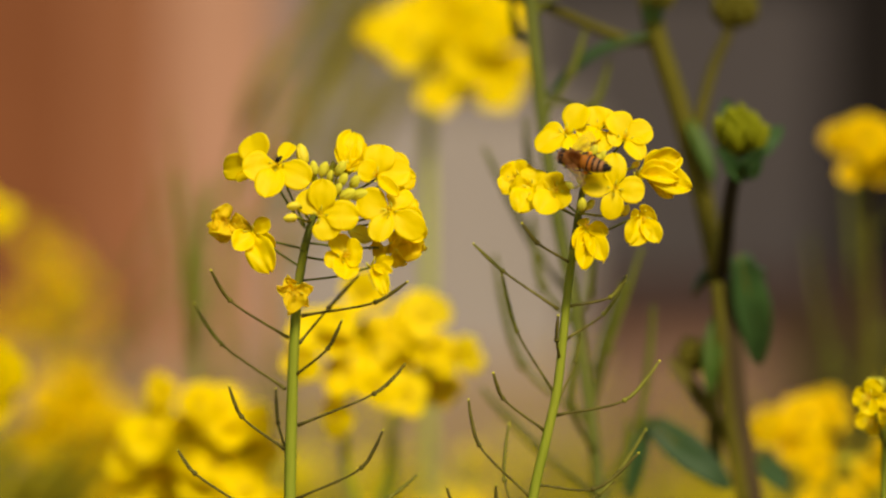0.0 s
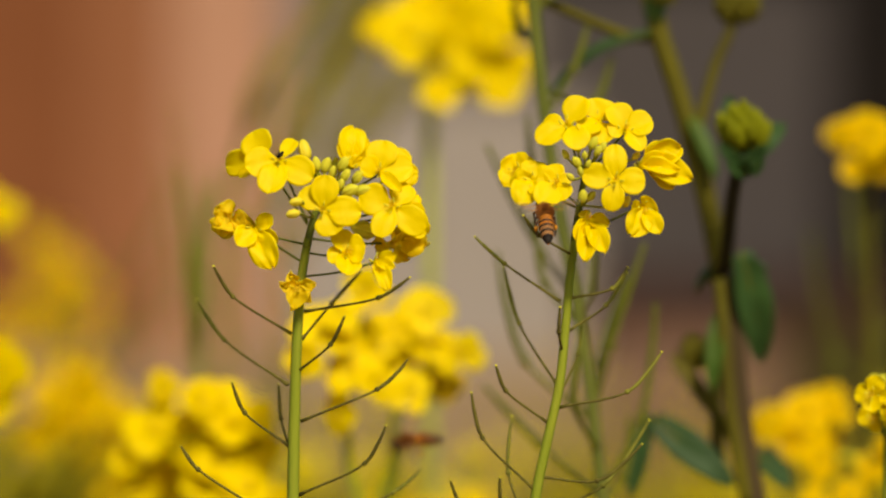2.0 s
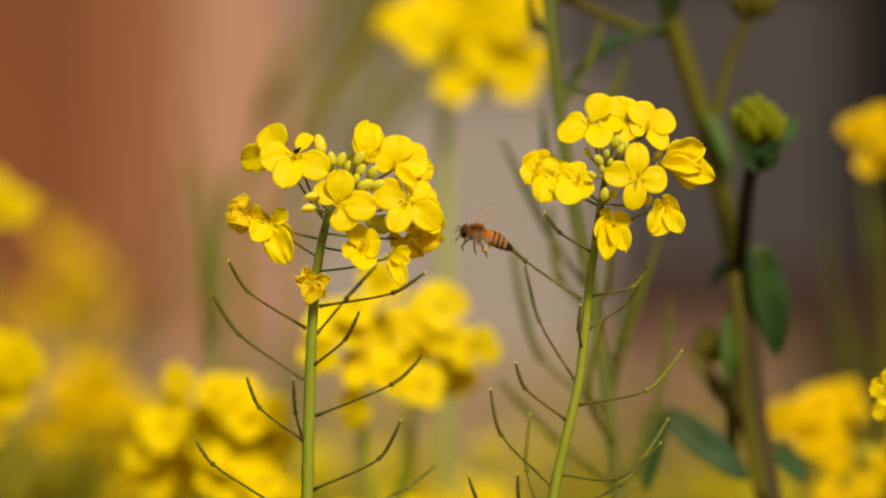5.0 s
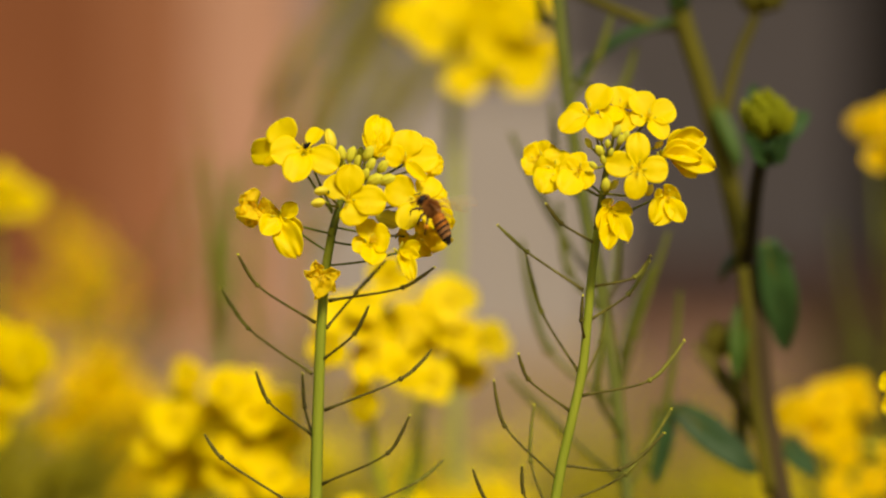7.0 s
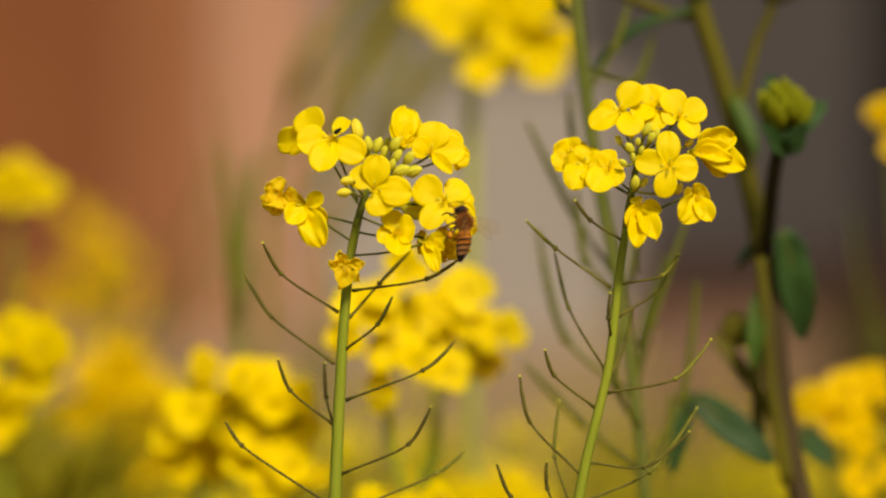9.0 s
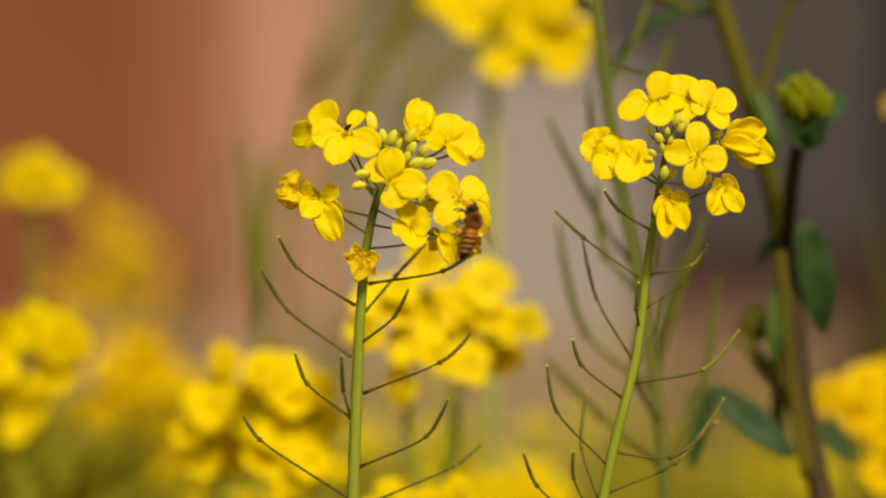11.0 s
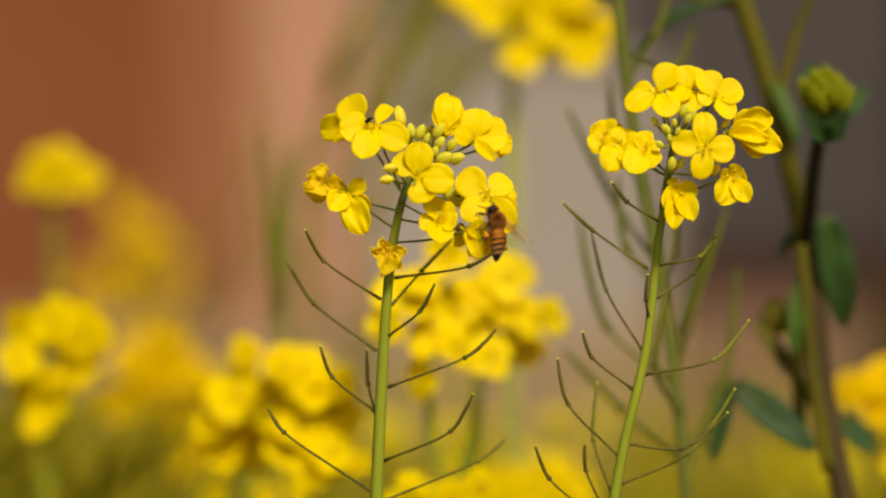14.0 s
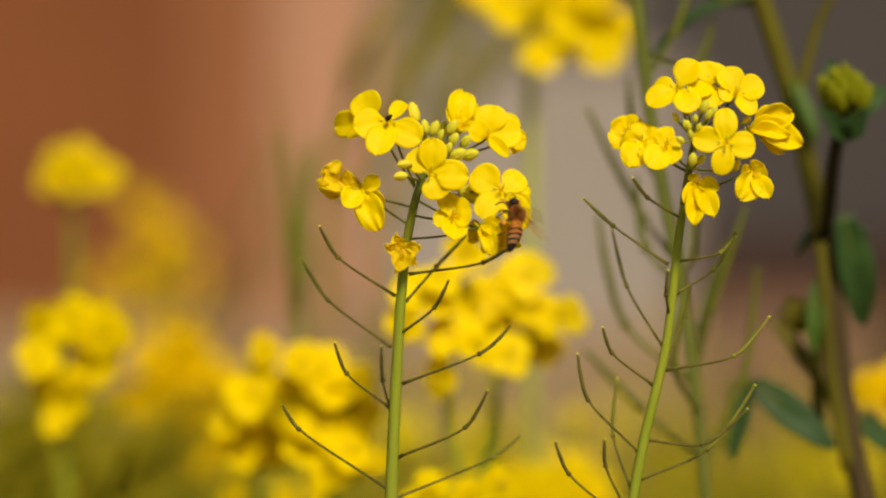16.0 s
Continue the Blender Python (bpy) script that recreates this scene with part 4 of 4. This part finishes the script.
def fur(bm, centre, rx, ry, rz, count, length, rnd):
    for k in range(count):
        n = Vector((rnd.gauss(0, 1), rnd.gauss(0, 1), rnd.gauss(0, 1))).normalized()
        b = centre + Vector((n.x * rx, n.y * ry, n.z * rz)) * 0.95
        n = (n + Vector((rnd.uniform(-0.5, 0.2), rnd.uniform(-0.3, 0.3), rnd.uniform(-0.3, 0.3)))).normalized()
        s = n.orthogonal().normalized() * 0.05 * MM
        w = n.cross(s).normalized() * 0.05 * MM
        tip = bm.verts.new(b + n * length * rnd.uniform(0.6, 1.1))
        r = [bm.verts.new(b + s), bm.verts.new(b - s * 0.5 + w), bm.verts.new(b - s * 0.5 - w)]
        for i in range(3):
            bm.faces.new((r[i], r[(i + 1) % 3], tip))


def bee(label):
    ob = tagged(new("honey_bee"), label, "bee", "honey bees")
    rnd = random.Random(5)
    th = Vector((FORE, 0, 0))
    thorax = part("thorax", ellipsoid(bmesh.new(), th, 1.75 * MM, 1.5 * MM, 1.5 * MM, None, 16, 12), BEE_SKIN, ob)
    bm = bmesh.new()
    fur(bm, th, 1.75 * MM, 1.5 * MM, 1.5 * MM, 5200, 0.78 * MM, rnd)
    part("fur", bm, BEE_FUR, thorax, "brown fuzzy thorax hair", smooth=False)
    hc = th + Vector((2.55, 0, -0.55)) * MM
    head = part("head", ellipsoid(bmesh.new(), hc, 0.95 * MM, 1.65 * MM, 1.35 * MM, Euler((0, 0.35, 0)).to_matrix(), 14, 10), BEE_DARK, ob)
    for s in (1, -1):
        part("eye", ellipsoid(bmesh.new(), hc + Vector((0.1, 1.35 * s, 0.2)) * MM, 0.62 * MM, 0.42 * MM, 1.0 * MM, None, 10, 8), BEE_DARK, head, "glossy black compound eye")
        part("antenna", tube(bmesh.new(), smooth_line([hc + Vector((0.8, 0.35 * s, 0.3)) * MM, hc + Vector((1.4, 0.7 * s, 0.6)) * MM, hc + Vector((2.0, 1.0 * s, -0.3)) * MM], 4), 0.10 * MM, 6), BEE_DARK, head)
    bm = bmesh.new()
    fur(bm, hc, 0.95 * MM, 1.5 * MM, 1.3 * MM, 600, 0.5 * MM, rnd)
    part("fur", bm, BEE_FUR, head, smooth=False)
    part("tongue", tube(bmesh.new(), [hc + Vector((0.6, 0, -1.0)) * MM, hc + Vector((1.2, 0, -2.2)) * MM, hc + Vector((1.5, 0, -3.0)) * MM], 0.14 * MM, 6), BEE_ORANGE, head)
    # abdomen of overlapping rings: amber in front, black bands with pale hair behind
    bm = bmesh.new()
    seg, prof = 18, []
    for k in range(6):
        x0, x1 = -1.75 - 1.12 * k, -1.75 - 1.12 * (k + 1)
        for f, lift in ((0.0, -0.03), (0.25, 0.03), (0.62, 0.07), (0.97, 0.08)):
            x = x0 + (x1 - x0) * f
            u = (-1.75 - x) / 6.72
            r = 1.84 * math.sin(math.pi * min(1.0, 0.16 + 0.84 * u)) ** 0.52 * (1 - 0.20 * u) if u < 0.985 else 0.2
            prof.append((x, max(0.16, r + lift), k, f))
    rows = []
    for x, r, k, f in prof:
        u = (-1.75 - x) / 6.72
        c = th + Vector((x, 0, -0.25 - 1.7 * u ** 1.6)) * MM
        rows.append([bm.verts.new(c + Vector((0, math.cos(j * math.tau / seg) * r, math.sin(j * math.tau / seg) * r * 0.92)) * MM) for j in range(seg)])
    for i in range(len(rows) - 1):
        k, f = prof[i][2], prof[i][3]
        if k == 0:
            which = 1 if f > 0.9 else 0
        elif k <= 2:
            which = 1 if f > 0.6 else 0
        elif k <= 4:
            which = 1 if f > 0.5 else 2
        else:
            which = 1
        for j in range(seg):
            bm.faces.new((rows[i][j], rows[i][(j + 1) % seg], rows[i + 1][(j + 1) % seg], rows[i + 1][j])).material_index = which
    bm.faces.new(list(reversed(rows[0])))
    bm.faces.new(rows[-1])
    bmesh.ops.recalc_face_normals(bm, faces=bm.faces)
    abdomen = part("abdomen", bm, [BEE_ORANGE, BEE_DARK, BEE_PALE], ob, "amber abdomen with black and pale bands")
    bm = bmesh.new()
    fur(bm, th + Vector((-4.0, 0, -0.5)) * MM, 2.6 * MM, 1.75 * MM, 1.6 * MM, 260, 0.34 * MM, rnd)
    part("fur", bm, BEE_FUR, abdomen, smooth=False)
    part("waist", tube(bmesh.new(), [th + Vector((-1.4, 0, -0.2)) * MM, th + Vector((-2.0, 0, -0.3)) * MM], 0.7 * MM, 8), BEE_DARK, ob)
    for s in (1, -1):
        for i, (x, kx, fx) in enumerate(((1.1, 1.9, 2.3), (0.0, -0.1, -0.5), (-1.0, -2.0, -3.0))):
            a = th + Vector((x, 1.1 * s, -1.3)) * MM
            b = th + Vector((kx, 2.1 * s, -1.9)) * MM
            c = th + Vector((fx, 2.1 * s, -3.2)) * MM
            d = th + Vector((fx - 0.5, 1.9 * s, -4.3)) * MM
            lg = part("leg", tube(bmesh.new(), smooth_line([a, b, c, d], 3), lambda t: (0.32 - 0.20 * t) * MM, 7), BEE_LEG, ob)
            if i == 2:
                part("pollen_basket", ellipsoid(bmesh.new(), b.lerp(c, 0.5), 0.62 * MM, 0.45 * MM, 0.6 * MM, None, 10, 8), POLLEN, lg, "orange pollen load")
    wings = []
    for s in (1, -1):
        for name, ln, wd, x in (("forewing", 9.0, 3.1, 0.6), ("hindwing", 6.2, 2.0, -0.6)):
            def fn(u, v, ln=ln, wd=wd, s=s):
                w = wd * (0.18 + 0.82 * math.sin(min(1, u * 1.15) * math.pi / 2)) * (1 if u < 0.8 else math.sqrt(max(0.02, 1 - ((u - 0.8) / 0.205) ** 2)))
                return Vector((-u * ln, s * (v - 0.15) * w, 0.12 * math.sin(u * 9 + v * 4))) * MM
            bm = sheet(bmesh.new(), fn, 12, 6, 0.03 * MM)
            wg = part(name, bm, WING, ob, "thin smoky transparent wing")
            bm = bmesh.new()
            for v in (0.0, 0.28, 0.6):
                tube(bm, [fn(k / 6 * (0.97 if v == 0 else 0.75), v) for k in range(7)], 0.035 * MM, 5)
            part("vein", bm, BEE_FUR, wg)
            wg.location = th + Vector((x, 1.2 * s, 1.25)) * MM
            wings.append((wg, s, name))
    return ob, wings


def bee_pose(u, v, head, roll, pitch, depth):
    """head: the way its head points, degrees round the view from its right; roll 0 turns its back, 90 its left side to the eye."""
    a, p, r = radians(head), radians(pitch), radians(roll)
    f = Vector((math.cos(a) * math.cos(p), math.sin(p), math.sin(a) * math.cos(p)))
    u0 = Vector((0, -1, 0))
    u0 = (u0 - f * u0.dot(f)).normalized()
    l0 = u0.cross(f)
    up, lf = u0 * math.cos(r) - l0 * math.sin(r), l0 * math.cos(r) + u0 * math.sin(r)
    m = Matrix((f, lf, up)).transposed().to_4x4()
    m.translation = at(u, v, 1.0 + depth * 0.001)
    return m


bee_near, wings_near = bee("amber honey bee with black-banded abdomen gathering pollen")
bee_far, wings_far = bee("honey bee in flight above the mustard bed")

# tiny beetle on a petal
BEETLE = mat("beetle", (0.008, 0.006, 0.005), 0.6, spec=0.1)
beetle = tagged(new("beetle"), "tiny black pollen beetle on a yellow petal", "beetle")
bm = ellipsoid(bmesh.new(), Vector((0, 0, 0.0004)), 0.00085, 0.00055, 0.00042, None, 10, 8)
body = part("body", bm, BEETLE, beetle)
part("head", ellipsoid(bmesh.new(), Vector((0.0009, 0, 0.0003)), 0.00032, 0.00036, 0.00026, None, 8, 6), BEETLE, beetle)
for s in (1, -1):
    for k in (-1, 0, 1):
        part("leg", tube(bmesh.new(), [Vector((k * 0.0004, s * 0.0004, 0.0003)), Vector((k * 0.0006, s * 0.0008, 0.0004)), Vector((k * 0.0007, s * 0.0010, -0.0001))], 0.00006, 5), BEETLE, beetle)

# ---------------------------------------------------------------- what moves
SWAY_LEFT = [(0, 0, 0, 0), (0.5, -0.9, -0.6, -0.03), (1, -0.6, -0.4, -0.06), (1.5, 0.3, -1.2, -0.12), (2, 1.5, -1.4, -0.14), (2.5, 1.5, -2.2, -0.04),
             (3, 0.6, -2.0, -0.01), (3.5, 0.7, -2.1, -0.10), (4, 0.6, -1.7, -0.12), (6.5, 0.8, 0.2, 0.25), (7, 0, -0.6, 0.24), (7.5, 0.2, -1.6, 0.5),
             (8, 3.2, -1.8, 0.55), (8.5, 4.9, -0.5, 1.03), (9, 4.5, -0.3, 1.40), (11.5, 1.2, -1.6, 0.74), (12, 0.4, -0.4, 0.79), (12.5, 2.3, -0.4, 1.06),
             (13, 4.6, 0.3, 1.48), (13.5, 7.0, 1.2, 1.70), (14, 6.6, -0.4, 1.53), (14.5, 2.0, -2.8, 1.40), (15, -1.3, -3.8, 1.10), (15.5, -0.6, -4.8, 1.21), (16, -0.7, -4.0, 1.41)]
SWAY_RIGHT = [(0, 0, 0, 0), (0.5, -2.0, -6.8, -0.80), (1, -1.8, -9.3, -0.81), (1.5, 0.2, -9.8, -0.66), (2, 2.8, -7.8, -0.58), (2.5, 6.8, -5.4, -0.28),
              (3, 10.4, -1.4, 0.20), (3.5, 13.2, 0, 0.35), (4, 12.9, 1.8, 0.41), (6.5, -0.1, -8.7, -0.51), (7, -0.1, -8.2, -0.48), (7.5, 0.4, -5.8, -0.26),
              (8, 3.8, -2.0, -0.08), (8.5, 8.6, 2.7, 0.22), (9, 11.9, 4.6, 0.56), (11.5, 23.7, -4.8, 1.02), (12, 20.2, -7.2, 0.95), (12.5, 16.9, -9.8, 0.74),
              (13, 12.4, -10.6, 0.60), (13.5, 9.2, -7.6, 0.42), (14, 8.1, -4.9, 0.17), (14.5, 6.8, -3.9, 0.02), (15, 5.2, -4.0, 0.21), (15.5, 7.8, -7.2, 0.44), (16, 9.6, -9.8, 0.37)]
BEE = [
    (0, 1031, 286, 165, 0, 22, -15),
    (0.3, 988, 300, 112, 0, 30, -17),
    (0.6, 952, 306, 118, 5, 56, -15),
    (0.9, 968, 318, 116, 5, 58, -15),
    (1.2, 986, 325, 138, 5, 48, -15),
    (1.5, 990, 356, 121, 5, 15, -16),
    (1.8, 969, 380, 105, 5, 34, -15),
    (2.1, 960, 398, 95, 5, 52, -13),
    (2.4, 951, 409, 97, 10, 54, -13),
    (2.7, 940, 424, 118, 28, 42, -12),
    (3, 924, 427, 140, 45, 46, -10),
    (3.6, 912, 420, 146, 55, 46, -9),
    (4, 898, 421, 152, 58, 43, -9),
    (4.2, 886, 429, 158, 60, 20, -9),
    (4.8, 845, 435, 165, 60, 0, -12),
    (5.6, 801, 404, 165, 50, 0, -16),
    (6.3, 766, 381, 156, 58, 5, -19),
    (6.5, 744, 389, 155, 58, 10, -18),
    (6.7, 728, 394, 141, 58, 10, -18),
    (6.9, 725, 406, 129, 58, 10, -18),
    (7.1, 736, 413, 127, 58, 8, -18),
    (7.3, 743, 419, 135, 58, 5, -18),
    (7.5, 742, 423, 128, 58, 5, -18),
    (7.7, 737, 426, 119, 58, 5, -18),
    (8, 733, 430, 110, 58, 5, -18),
    (8.3, 739, 443, 98, 58, 5, -18),
    (8.6, 742, 449, 100, 58, 5, -18),
    (8.9, 746, 453, 98, 58, 5, -18),
    (9.2, 747, 463, 90, 80, 5, -21),
    (10.2, 733, 465, 87, 80, 5, -21),
    (11.3, 722, 468, 83, 80, 5, -21),
    (11.9, 716, 472, 78, 80, 5, -21),
    (12.5, 721, 471, 80, 80, 5, -21),
    (12.8, 721, 472, 80, 80, 5, -21),
    (13.1, 725, 473, 86, 80, 5, -21),
    (13.4, 734, 477, 98, 80, 5, -21),
    (13.7, 735, 479, 99, 80, 5, -21),
    (14.3, 734, 476, 103, 80, 5, -21),
    (14.9, 731, 473, 101, 80, 5, -21),
    (15.2, 730, 473, 100, 80, 5, -21),
    (15.6, 730, 471, 95, 82, 16, -21),
    (16, 733, 468, 93, 84, 24, -21),
]
BEE_FAR = [(0, 800, 1100), (1, 776, 935), (1.2, 772, 885), (1.3, 762, 871), (1.5, 760, 848), (1.6, 762, 830), (1.8, 753, 800), (2, 733, 784), (2.1, 717, 784), (2.2, 700, 798), (2.4, 674, 846), (2.6, 656, 911), (3, 632, 1018), (16, 600, 1170)]


def sway(pivot, rows, foot):
    """Poses of a swaying plant from the drift and lean about a pivot on its stem."""
    out = []
    for t, a, b, lean in rows:
        m = Matrix.Translation(pivot + Vector((a * U, 0, -b * U))) @ Matrix.Rotation(radians(lean), 4, "Y") @ Matrix.Translation(foot - pivot)
        out.append((t, m))
    return out


def motions():
    left_rows = sway(at(513, 900), SWAY_LEFT, left.foot)
    walk(left.ob, left_rows)
    walk(right.ob, sway(at(942, 900), SWAY_RIGHT, right.foot))
    walk(bee_near, [(t, bee_pose(*row)) for t, *row in BEE])
    walk(bee_far, [(t, bee_pose(u, v, 165 if t < 1.7 else 190, 40, 0, 75)) for t, u, v in BEE_FAR])
    for wg, s, name in wings_near + wings_far:
        x = wg.location
        far = any(wg is w[0] for w in wings_far)
        back = 0 if name == "forewing" else 12
        half = pose(*x, s * 10, 34, -s * (38 - back))
        shut = pose(*x, s * 6, 30, -s * (28 - back * 0.4))
        # wing beats, an up and a down stroke by turns
        def beat(t0, t1, low, high, s=s, x=x, back=back):
            rows, n = [], round((t1 - t0) * 15)
            for i in range(n + 1):
                a = high if i % 2 else low
                rows.append((t0 + (t1 - t0) * i / n, pose(*x, s * a, 14, -s * (66 - back))))
            return rows
        if far:
            walk(wg, beat(0.0, 16.0, -28, 44))
        else:
            walk(wg, [(0, shut), (0.4, half), (1.9, half)] + beat(2.2, 6.6, -28, 44) + [(7.0, half), (7.4, half)] + beat(7.6, 9.2, 6, 30) + [(9.7, half), (11.2, shut), (15.4, shut), (15.8, half), (16, half)])
    # three blossoms sink under the bee, swinging about the foot of their stalks
    joint = at(560, 402) - left.foot
    for ob, much in ((weighed, 1.0), (weighed_back, 1.0), (weighed_low, 1.35)):
        rest = ob.location.copy()
        walk(ob, [(t, Matrix.Translation(joint) @ Matrix.Rotation(radians(a * much), 4, "Y") @ Matrix.Translation(rest - joint)) for t, a in
                  ((0, 0), (4, 0), (6.3, 1), (7, 2.5), (7.5, 3), (8, 3.5), (8.5, 7), (9, 10), (11.5, 14), (13, 14.5), (16, 15))])
    # the beetle crawls over its petal, which sways with its plant
    crawl = [(0, 492, 283, -9), (1.0, 491, 283, -9), (3, 492, 282, -9), (6.5, 492, 286, -9), (8, 492, 281, -9), (9, 500, 278, -8), (11.5, 492, 284, -9), (16, 490, 284, -9)]
    rows = []
    for t, u, v, dz in crawl:
        k = min(range(len(left_rows)), key=lambda i: abs(left_rows[i][0] - t))
        swung = left_rows[k][1] @ Matrix.Translation(-left.foot)
        rows.append((t, swung @ Matrix.Translation(at(u, v, 1.0 + dz * 0.001)) @ pose(0, 0, 0, 90, 0, 0) @ pose(0, 0, 0, 0, 0, 40)))
    walk(beetle, rows)


motions()
